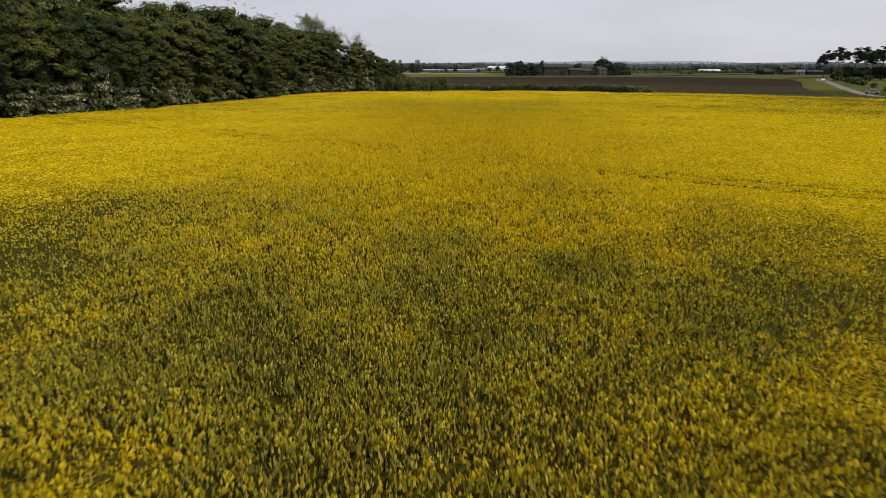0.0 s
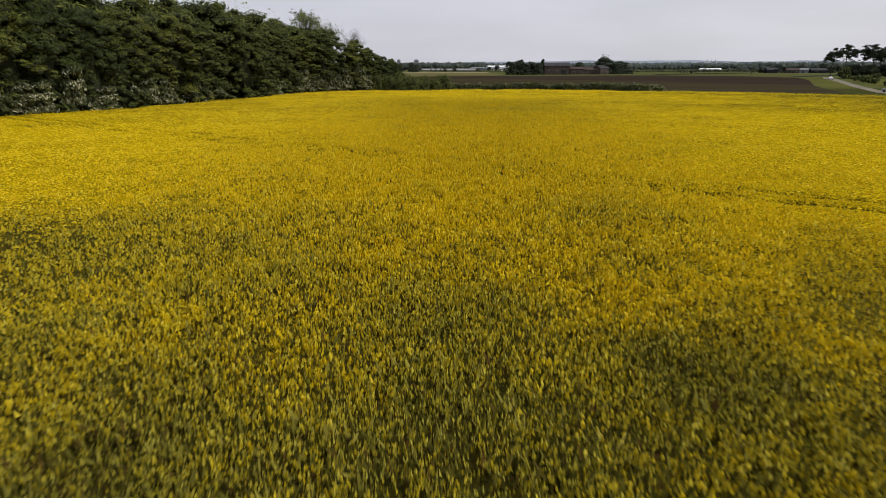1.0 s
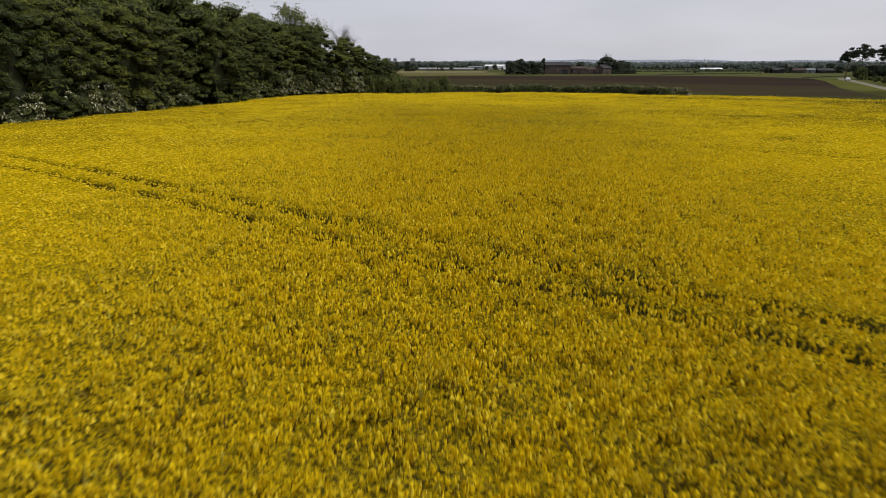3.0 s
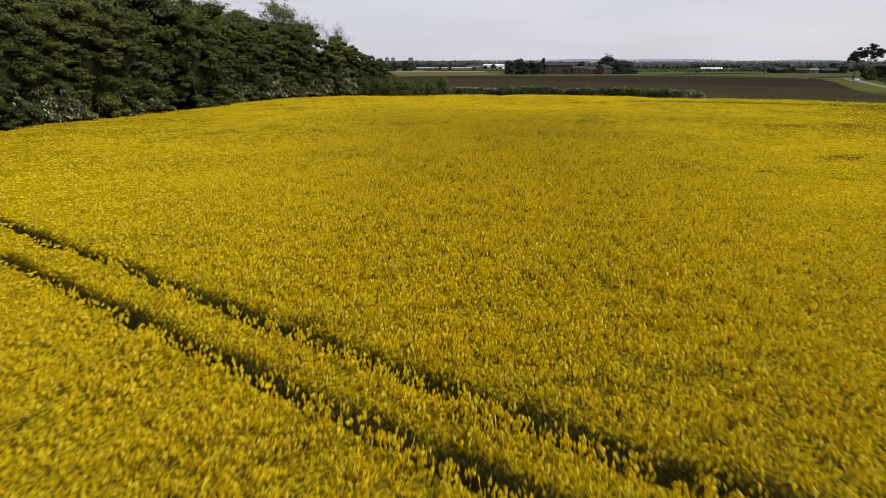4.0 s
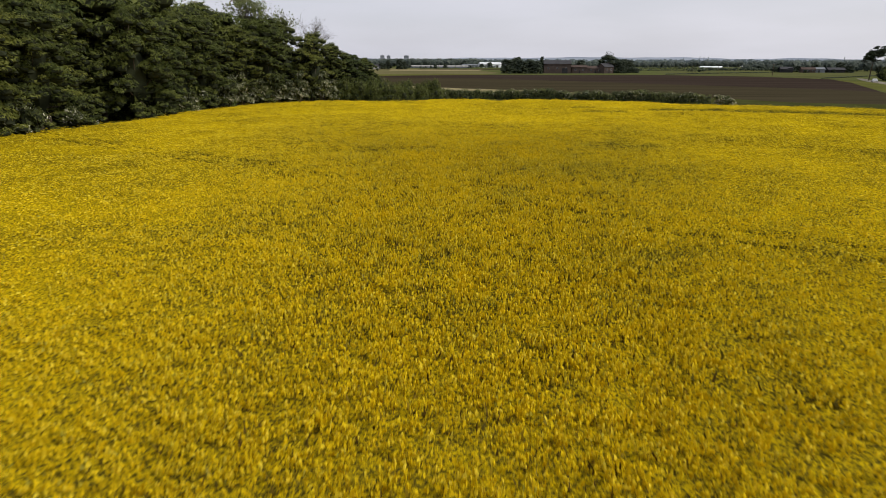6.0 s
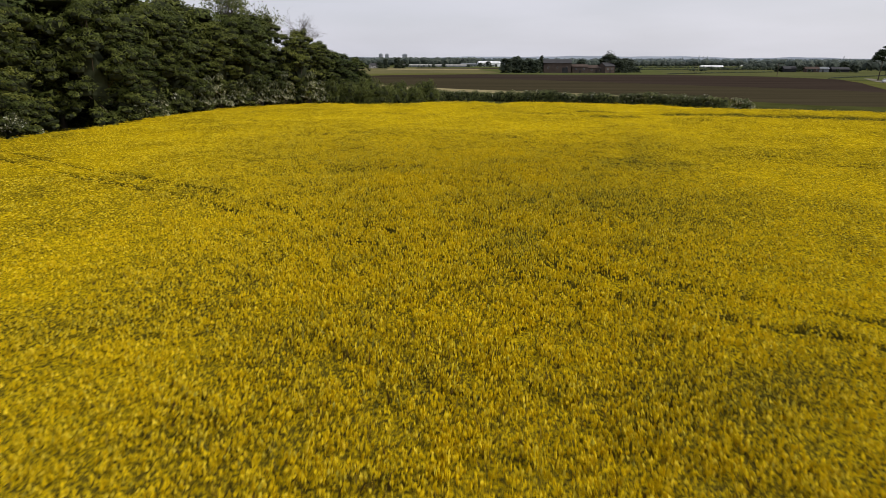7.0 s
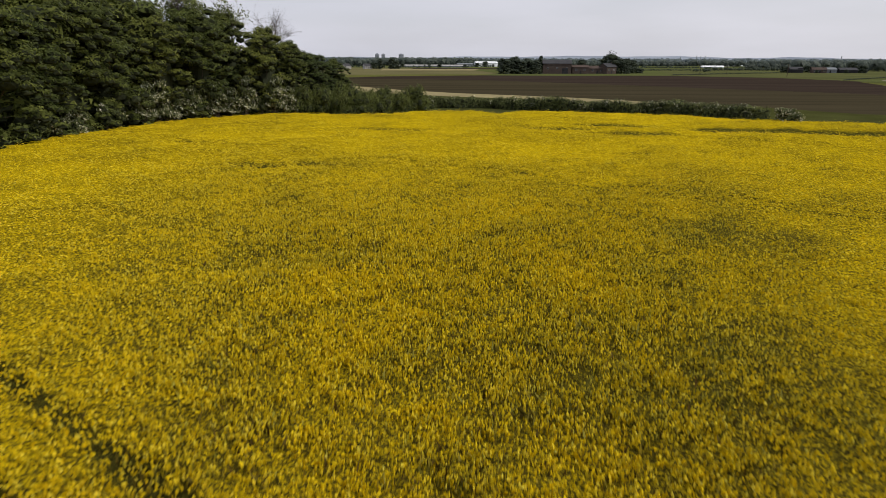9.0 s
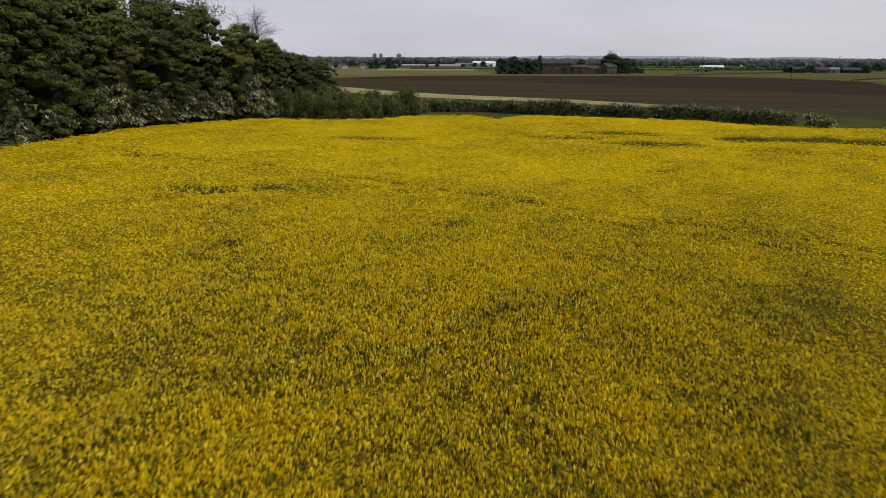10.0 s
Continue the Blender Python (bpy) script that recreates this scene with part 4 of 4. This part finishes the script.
# ---- the pines by the lane ----
def pine(seed, height, spread):
    """A leaning trunk that forks into a few arms, each carrying flat plates of needles at uneven heights."""
    rng = np.random.default_rng(seed)
    L, limbs = [], []
    bend = rng.normal(0, 0.7, 2)
    fork = np.array((bend[0] * 0.6, bend[1] * 0.6, height * 0.52))
    trunk = [((0, 0, -0.3), 0.30), ((bend[0] * 0.25, bend[1] * 0.25, height * 0.28), 0.23), (tuple(fork), 0.17)]
    turn = rng.uniform(0, 6.283)
    for i in range(5):
        a, q = turn + 1.2566 * i + rng.uniform(-0.4, 0.4), spread * (0.12 if i == 0 else rng.uniform(0.38, 0.62))
        tip = np.array((bend[0] + q * math.cos(a), bend[1] + q * math.sin(a), height * (0.95 if i == 0 else rng.uniform(0.68, 0.92))))
        bow = fork * 0.5 + tip * 0.5 + np.array((0.2 * q * math.cos(a), 0.2 * q * math.sin(a), -0.05 * height))
        limbs.append([(tuple(fork - (0, 0, 0.3)), 0.14), (tuple(bow), 0.09), (tuple(tip), 0.03)])
        for j in range(11):
            b, w = rng.uniform(0, 6.283), spread * rng.uniform(0.08, 0.5)
            c = tip + np.array((w * math.cos(b), w * math.sin(b), -0.13 * height * (w / spread) - height * rng.uniform(0, 0.16)))
            L.append((*c, spread * rng.uniform(0.17, 0.3), rng.uniform(0.34, 0.55)))
            limbs.append([(tuple(bow * 0.5 + tip * 0.5), 0.06), (tuple(bow * 0.2 + c * 0.8 - (0, 0, 0.35)), 0.04), (tuple(c), 0.02)])
    for i in range(4):
        a, q, f = rng.uniform(0, 6.283), spread * rng.uniform(0.55, 0.95), rng.uniform(0.5, 0.64)
        c = (q * math.cos(a), q * math.sin(a), f * height)
        L.append((*c, spread * rng.uniform(0.12, 0.2), 0.35))
        limbs.append([(tuple(fork * (f - 0.06) / 0.52), 0.07), (c, 0.02)])
    t = thing("pine_tree", "tall dark pine with bare trunk and flat-topped crown", "tree", "pines by the lane")
    part("trunk", tubes_mesh("trunk", [trunk] + limbs, M_BARK, 5), M_BARK, t, "bare dark trunk and limbs")
    part("crown", crown_mesh("crown", rng, L, 26, 0.55, M_NEEDLE, core=0.6, aspect=0.6), M_NEEDLE, t)
    return t


pines = [pine(400, 17.6, 5.4), pine(401, 18.6, 5.6)]
pines[0].matrix_basis = place(195.5, 358, 0.3, 1.0, 0.96)
pines[1].matrix_basis = place(204, 360, 1.0, 1.0, 1.0)
for k, x, y, a, s in ((0, 210, 356, 2.2, 1.05), (1, 217.5, 359, 3.4, 1.0), (0, 223.5, 363, 0.7, 0.95), (0, 230, 362, 4.4, 1.1), (1, 237, 360, 5.2, 0.98), (0, 246, 364, 0.9, 1.05)):
    another(pines[k], place(x, y, a, s))


def dense_bush(seed, height, radius, mat, label, group=""):
    rng = np.random.default_rng(seed)
    L = [(radius * rng.uniform(0, .75) * math.cos(a), radius * rng.uniform(0, .75) * math.sin(a), height * rng.uniform(.15, .8), radius * rng.uniform(.3, .5), rng.uniform(.7, 1.0)) for a in rng.uniform(0, 6.283, 12)]
    t = thing("bush", label, "bush", group)
    stems = [[((x * .2, y * .2, -.2), .06), ((x, y, z), .02)] for x, y, z, r, f in L[:7]]
    part("stem_clump", tubes_mesh("stem_clump", stems, M_BARK, 4), M_BARK, t, "brown stems")
    part("foliage", crown_mesh("foliage", rng, L, 22, 0.6, mat), mat, t)
    return t


dark_bush = dense_bush(420, 7.0, 5.0, M_NEEDLE, "dark evergreen thicket under the pines", "thicket under the pines")
dark_bush.matrix_basis = place(206, 364, 0)
for x, y, s in ((201.5, 357, .8), (207, 354, .85), (214, 354, .9), (211, 362, 1.0), (216, 364, 1.05), (221, 363, 1.0), (226, 366, 1.1), (231, 364, 1.05), (236, 366, 1.0), (241, 365, 1.1), (246, 368, 1.1), (256, 368, 1.0)):
    another(dark_bush, place(x, y, x, s))
olive_bush = dense_bush(421, 3.4, 3.4, M_LEAF_OLIVE, "olive-green scrub bush beside the lane", "scrub along the lane")
olive_bush.matrix_basis = place(199.5, 352, 0, 1.1, 1.7)
for x, y, s in ((189, 326, .55), (180, 308, .7), (173, 290, .85), (166, 276, .8), (160, 262, .6), (214, 348, .8), (150, 240, .5), (137, 212, .45)):
    another(olive_bush, place(x, y, x, s))


# ---- white car on the lane ----
def car(paint, label):
    t = thing("car", label, "car")
    bm = bmesh.new()
    prof = [(-2.05, .35), (-2.08, .75), (-1.95, .98), (-1.25, 1.05), (2.0, 1.0), (2.1, .8), (2.1, .35)]
    cabin = [(-1.2, 1.02), (-.55, 1.46), (1.0, 1.48), (1.75, 1.02)]
    for pts, w, wt in ((prof, .86, .84), (cabin, .78, .64)):
        zs = [z for _, z in pts]
        rows = []
        for s in (-1, 1):
            rows.append([bm.verts.new((x, s * (w + (wt - w) * (z - min(zs)) / (max(zs) - min(zs))), z)) for x, z in pts])
        bm.faces.new(rows[0]), bm.faces.new(rows[1][::-1])
        for i in range(len(pts)):
            j = (i + 1) % len(pts)
            bm.faces.new((rows[0][j], rows[0][i], rows[1][i], rows[1][j]))
    bmesh.ops.recalc_face_normals(bm, faces=bm.faces[:])
    bmesh.ops.bevel(bm, geom=bm.edges[:], offset=0.04, segments=1, affect="EDGES")
    part("body", bm, paint, t)
    bm = bmesh.new()
    for s in (-1, 1):
        box(bm, (-.75, s * .735 - .015, 1.1), (1.3, s * .735 + .015, 1.38))
    part("side_window", bm, M_GLASS, t, "dark glass")
    part("windscreen", box_bm((-1.0, -.62, 1.1), (-.72, .62, 1.38), .03), M_GLASS, t, "dark glass")
    for x in (-1.3, 1.3):
        for s in (-1, 1):
            bm = bmesh.new()
            bmesh.ops.create_cone(bm, cap_ends=True, segments=16, radius1=.32, radius2=.32, depth=.2, matrix=Matrix.Translation((x, s * .8, .32)) @ Matrix.Rotation(radians(90), 4, "X"))
            part("wheel", bm, M_RUBBER, t, "black tyre")
    return t


vehicle = car(M_PAINT, "small white hatchback car standing on the lane")
vehicle.matrix_basis = place(182, 332.5, radians(65)) @ Matrix.Translation((0, 0, 0.035))
parked = car(M_SILVER, "silver-grey hatchback car parked across the field gateway")
parked.matrix_basis = place(115.6, 184.4, radians(-32), 0.92) @ Matrix.Translation((0, 0, 0.02))


# ---- farm and far buildings ----
def gabled(name, label, category, w, d, eaves, ridge, wall, roof, windows=2, door=True, chimney=False, group="", big_door=False):
    """A gabled building, its long side along x, its origin at the middle of the front."""
    t = thing(name, label, category, group)
    bm = bmesh.new()
    lo = [bm.verts.new(p) for p in ((-w / 2, 0, -.5), (w / 2, 0, -.5), (w / 2, d, -.5), (-w / 2, d, -.5))]
    hi = [bm.verts.new(p) for p in ((-w / 2, 0, eaves), (w / 2, 0, eaves), (w / 2, d, eaves), (-w / 2, d, eaves))]
    gl, gr = bm.verts.new((-w / 2, d / 2, ridge)), bm.verts.new((w / 2, d / 2, ridge))
    bm.faces.new((lo[0], lo[1], hi[1], hi[0])), bm.faces.new((lo[2], lo[3], hi[3], hi[2]))
    bm.faces.new((lo[1], lo[2], hi[2], gr, hi[1])), bm.faces.new((lo[3], lo[0], hi[0], gl, hi[3]))
    part("wall", bm, wall, t)
    bm = bmesh.new()
    o, th = 0.35, 0.22
    sl = (ridge - eaves) / (d / 2)
    sec = [(-o, eaves - o * sl), (d / 2, ridge), (d + o, eaves - o * sl)]
    rows = [[bm.verts.new((x, y, z + k)) for y, z in sec for k in (0.02, th)] for x in (-w / 2 - o, w / 2 + o)]
    for a, b in ((0, 2), (2, 4)):
        bm.faces.new((rows[0][a + 1], rows[1][a + 1], rows[1][b + 1], rows[0][b + 1]))
        bm.faces.new((rows[0][a], rows[0][b], rows[1][b], rows[1][a]))
        for r in rows:
            bm.faces.new((r[a], r[a + 1], r[b + 1], r[b]))
    for i in (0, 4):
        bm.faces.new((rows[0][i], rows[0][i + 1], rows[1][i + 1], rows[1][i]))
    bmesh.ops.recalc_face_normals(bm, faces=bm.faces[:])
    part("roof", bm, roof, t)
    for i in range(windows):
        x = -w / 2 + (i + 0.5) * w / windows + (0.12 * w if door and windows == 1 else 0)
        win = part("window", box_bm((x - .6, -.06, eaves * .45), (x + .6, .04, eaves * .45 + 1.2), .02), M_RENDER, t, "pale window frame")
        part("pane", box_bm((x - .5, -.075, eaves * .45 + .1), (x + .5, -.05, eaves * .45 + 1.1)), M_GLASS, win, "dark glass")
    if door:
        x = w * (0.28 if big_door else 0.02)
        part("door", box_bm((x - (2 if big_door else .5), -.07, -.3), (x + (2 if big_door else .5), .03, 3.6 if big_door else 2.05), .02), M_DARK, t, "dark timber door")
    if chimney:
        part("chimney", box_bm((w * .32 - .4, d / 2 - .4, ridge - .5), (w * .32 + .4, d / 2 + .4, ridge + 1.1), .04), M_BRICK, t, "brick chimney")
    return t


def put(ob, x, y, turn=0.0):
    ob.matrix_basis = place(x, y, turn)
    return ob


put(gabled("barn", "long weathered brick barn with a low slate roof", "barn", 19, 11, 6.6, 8.8, M_BRICK, M_SLATE, 3, True, big_door=True), 69.5, 507, -0.08)
put(gabled("outbuilding", "low dark brick outbuilding joined to the farm", "outbuilding", 11, 8, 4.2, 5.6, M_BRICK, M_TILE, 2, True), 86, 511, -0.05)
put(gabled("outbuilding", "low brick byre with a worn clay-tiled roof", "outbuilding", 12, 7, 3.4, 5.0, M_BRICK, M_TILE, 2, True), 98, 514, 0.05)
put(gabled("farmhouse", "small brick farmhouse with pale windows beside a large tree", "house", 8.5, 8, 4.6, 6.8, M_BRICK, M_SLATE, 2, True, True), 107.5, 512, 0.5)

farm_trees = [broadleaf(500, 9.5, 4.6, 0.0, 20, 0.75, M_FARTREE, "round green tree in the clump beside the barn", 26), broadleaf(501, 12.5, 7.2, 0.02, 12, 0.9, M_FARTREE, "large round dark tree behind the farmhouse", 34)]
for ft in farm_trees:
    tagged(ft, group="trees around the farm")
put(farm_trees[0], 33, 500)
put(farm_trees[1], 109, 522)
for k, x, y, s, sz in ((0, 38.5, 503, 1.0, 1.0), (0, 44, 500, .95, .9), (0, 49.5, 504, 1.05, 1.0), (0, 54, 501, .85, .9), (0, 58.8, 512, .5, 1.2), (0, 41, 510, .8, 1.15), (0, 117.5, 517, .75, .95),
                       (0, 128, 556, 1.5, 1.05), (0, 134, 560, 1.3, .95), (0, 133, 534, .6, .35), (0, 126, 532, .55, .35), (0, 90, 528, 1.1, .95), (0, 80, 534, .9, .8),
                       (0, -79, 748, .8, 1.05), (0, -66, 746, .95, 1.15), (0, -61, 750, .7, .9), (0, 46, 1040, 1.3, .8), (0, 34, 1040, 1.0, .6), (0, -87, 760, .9, .7)):
    another(farm_trees[k], place(x, y, x, s, sz))

# white warehouse and grey halls
put(gabled("warehouse", "long white sheet-metal warehouse among far fields", "warehouse", 34, 24, 5.6, 7.6, M_SHEET, M_SHEET, 0, True, big_door=True), 50, 1062, 0.12)
put(gabled("warehouse", "low grey metal hall beside the white warehouse", "warehouse", 24, 18, 4.0, 5.0, M_GREY, M_GREY, 0, False), 17, 1066, 0.1)
put(gabled("warehouse", "wide pale grey hall behind the white warehouse", "warehouse", 30, 24, 6.4, 8.0, M_GREY, M_GREY, 0, False), 90, 1085, 0.05)
tunnels = gabled("polytunnel", "long low white polytunnel in the far fields", "greenhouse", 32, 7, 1.3, 2.9, M_SHEET, M_SHEET, 0, False, group="polytunnels")
put(tunnels, 374, 1004, 0.0)
for x, y in ((530, 1290), (562, 1300)):
    another(tunnels, place(x, y, 0.03))
# left-hand cottages
cot = gabled("cottage", "pale rendered cottage with a slate roof among far trees", "house", 10, 8, 3.4, 6.0, M_RENDER, M_SLATE, 2, True, True, group="far cottages")
put(cot, -128, 742, 0.2)
for x, y, a in ((-112, 748, 1.1), (-92, 756, .5), (-146, 760, 1.3), (434, 1298, .1)):
    another(cot, place(x, y, a, .85))
# right-hand farmstead
put(gabled("barn", "dark timber barn with a steep roof on the far pasture", "barn", 9, 9, 2.6, 4.3, M_DARK, M_SLATE, 0, True, big_door=True), 268, 578, -.2)
put(gabled("house", "brick farm cottage with pale windows and a clay-tiled roof", "house", 10, 7, 2.5, 4.0, M_BRICK, M_TILE, 3, True, True), 284, 575, -.25)
put(gabled("barn", "grey metal shed with a pale front on the far pasture", "barn", 9, 8, 2.6, 3.9, M_GREY, M_GREY, 0, True), 294.5, 579, -.25)
put(gabled("barn", "wide dark shed with a slate roof on the far pasture", "barn", 12, 12, 2.2, 3.8, M_DARK, M_SLATE, 0, False), 306, 574, -.3)
for x, y, k, kz in ((273, 592, .55, .5), (299, 594, .7, .7), (315, 586, .9, .85), (320, 580, .8, .6), (262, 586, .6, .5), (289, 600, .9, .55), (277, 566, .3, .25), (299, 566, .35, .28), (313, 566, .4, .3), (-20, 930, .8, .5), (-34, 936, .6, .4), (-70, 925, .9, .5), (14, 930, .7, .4)):
    another(farm_trees[0], place(x, y, x, k, kz))

# low glasshouses beyond the meadow
glasshouse = gabled("glasshouse", "long low glasshouse with a pale roof among far fields", "greenhouse", 23, 9, 2.0, 3.2, M_GREY, M_RENDER, 0, False, group="far glasshouses")
put(glasshouse, -66, 950, 0.03)
for x, y in ((-42, 948), (-18, 951), (6, 949)):
    another(glasshouse, place(x, y, 0.03))


def utility_pole(height):
    t = thing("utility_pole", "weathered wooden pole with a crossarm in the far pasture", "utility pole", "poles in the pasture")
    part("post", tubes_mesh("post", [[((0, 0, -0.4), 0.17), ((0, 0, height * 0.6), 0.14), ((0, 0, height), 0.11)]], M_BARK, 8), M_BARK, t)
    part("crossarm", box_bm((-0.9, -0.07, height - 0.55), (0.9, 0.07, height - 0.4), 0.01), M_BARK, t)
    for x in (-0.75, 0.0, 0.75):
        bm = bmesh.new()
        bmesh.ops.create_cone(bm, cap_ends=True, segments=8, radius1=0.07, radius2=0.04, depth=0.2, matrix=Matrix.Translation((x, 0, height - (0.3 if x else -0.1))))
        part("insulator", bm, M_RENDER, t, "pale ceramic insulator")
    return t


pole = put(utility_pole(7.2), 190, 441, 0.4)
for x, y in ((164, 503), (182, 503)):
    another(pole, place(x, y, 0.4, 0.9, 0.82))


def tower(w, h, label):
    t = thing("tower_block", label, "tower block", "tower blocks on the skyline")
    part("body", box_bm((-w / 2, 0, -2), (w / 2, w * .8, h), .3), M_CONCRETE, t)
    part("plant_room", box_bm((-w * .2, w * .2, h), (w * .2, w * .6, h + 3), .2), M_CONCRETE, t)
    for k in range(1, 8):
        part("window_band", box_bm((-w * .44, -.15, h * k / 8.4), (w * .44, .05, h * k / 8.4 + h * .05)), M_GLASS, t, "row of dark windows")
    return t


tw = tower(19, 33, "distant grey concrete tower block on the skyline")
put(tw, -382, 3200)
for x, y, s in ((-353, 3215, .9), (-263, 3200, 1.25)):
    another(tw, place(x, y, 0, s, .98))
for x, h in ((1173, 31), (1193, 28), (1214, 30), (1869, 30), (1095, 26)):
    t = thing("chimney_stack", "thin distant chimney stack on the skyline", "chimney", "stacks on the skyline")
    bm = bmesh.new()
    bmesh.ops.create_cone(bm, cap_ends=True, segments=10, radius1=2.6, radius2=1.7, depth=h, matrix=Matrix.Translation((0, 0, h / 2 - 1)))
    part("shaft", bm, M_CONCRETE, t)
    put(t, x, 3200)


# ---- far woods, hedgerows and hills ----
def far_wood(name, label, lines, seed, mat, tall, card, per=11):
    """Rows of far trees: a loose heap of leaf sprays each."""
    rng = np.random.default_rng(seed)
    cs, ns, ss = [], [], []
    for x0, y0, x1, y1, step, hs, deep in lines:
        ln = math.hypot(x1 - x0, y1 - y0)
        for s in np.arange(0, ln, step):
            x, y = x0 + (x1 - x0) * s / ln + rng.normal(0, step * .3), y0 + (y1 - y0) * s / ln + rng.uniform(-deep, deep)
            h = tall * hs * rng.uniform(0.6, 1.15)
            r = h * rng.uniform(0.35, 0.6)
            d = unit(rng.normal(0, 1, (per, 3)))
            c = np.array([x, y, float(land(y)) + h * 0.5]) + d * np.array([r, r, h * 0.42]) * rng.uniform(0.4, 1, (per, 1))
            cs.append(c), ns.append(unit(d + np.array([0, -0.6, 0.3]))), ss.append(card * h / 10 * rng.uniform(0.6, 1.2, per))
    v, q = cards(rng, np.concatenate(cs), np.concatenate(ns), np.concatenate(ss), 0.95, corners=3)
    return tagged(new(name, mesh_from(name, v, q, mat)), label, "woodland", kind="stuff")


far_wood("far_hedgerow", "dark green hedgerows and scrub between the far fields", [
    (-60, 400, -420, 475, 4, .3, 1), (135, 470, 245, 560, .8, .10, .4), (195, 597, 210, 598, 2, .32, 1), (188, 384, 260, 450, .8, .08, .4), (-62, 372, -180, 420, 4, .3, 1.5), (255, 372, 420, 420, 4, .5, 6),
    (240, 690, 460, 700, 2, .4, 4), (-30, 842, -190, 884, 4, .35, 3), (150, 660, 420, 740, 1.2, .2, .8), (-60, 960, 260, 1000, 4, .4, 4), (200, 900, 700, 980, 4, .2, 3), (300, 720, 620, 800, 4, .45, 8), (60, 860, 330, 900, 1.8, .3, 2)], 600, M_FARTREE, 10, 3.0, 24)
far_wood("far_woodland", "belt of green woodland with painted haze across the plain", [
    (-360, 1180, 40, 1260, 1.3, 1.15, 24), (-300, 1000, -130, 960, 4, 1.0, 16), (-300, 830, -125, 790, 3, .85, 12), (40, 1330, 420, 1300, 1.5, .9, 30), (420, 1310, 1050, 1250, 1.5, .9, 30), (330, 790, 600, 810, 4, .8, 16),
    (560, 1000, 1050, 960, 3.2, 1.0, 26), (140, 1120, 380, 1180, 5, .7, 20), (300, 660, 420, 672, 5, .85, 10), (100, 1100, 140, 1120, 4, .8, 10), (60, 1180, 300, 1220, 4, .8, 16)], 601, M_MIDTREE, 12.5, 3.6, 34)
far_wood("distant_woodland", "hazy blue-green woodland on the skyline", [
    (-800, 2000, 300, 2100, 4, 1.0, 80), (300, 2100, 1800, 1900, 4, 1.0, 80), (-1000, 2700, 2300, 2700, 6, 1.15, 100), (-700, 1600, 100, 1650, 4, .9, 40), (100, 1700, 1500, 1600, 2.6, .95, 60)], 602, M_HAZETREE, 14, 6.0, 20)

hx = np.arange(-2600, 4000, 60.0)
ridge = 21 + 4 * np.sin(hx / 310.0) + 3 * np.sin(hx / 127.0 + 1) + 4 * np.exp(-((hx - 900) / 700) ** 2) + 13 * np.exp(-((hx - 1400) / 430) ** 2) + 1.5 * np.sin(hx / 41.0)
v = np.concatenate([np.stack([hx, np.full(len(hx), 4400.0), np.full(len(hx), -9.0)], 1), np.stack([hx, np.full(len(hx), 4700.0), ridge - 8], 1), np.stack([hx, np.full(len(hx), 4850.0), np.full(len(hx), -9.0)], 1)])
n = len(hx)
i = np.arange(n - 1)
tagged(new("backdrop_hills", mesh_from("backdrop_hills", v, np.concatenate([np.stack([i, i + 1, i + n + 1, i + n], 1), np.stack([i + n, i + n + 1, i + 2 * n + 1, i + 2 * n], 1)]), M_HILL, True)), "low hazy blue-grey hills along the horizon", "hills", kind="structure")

# a slim dark conifer standing up out of the wood
spire = pine(440, 17.4, 1.7)
tagged(spire, "slim dark conifer rising above the broadleaf wood", "tree", "trees of the wood")
put(spire, -43.2, 167.5)
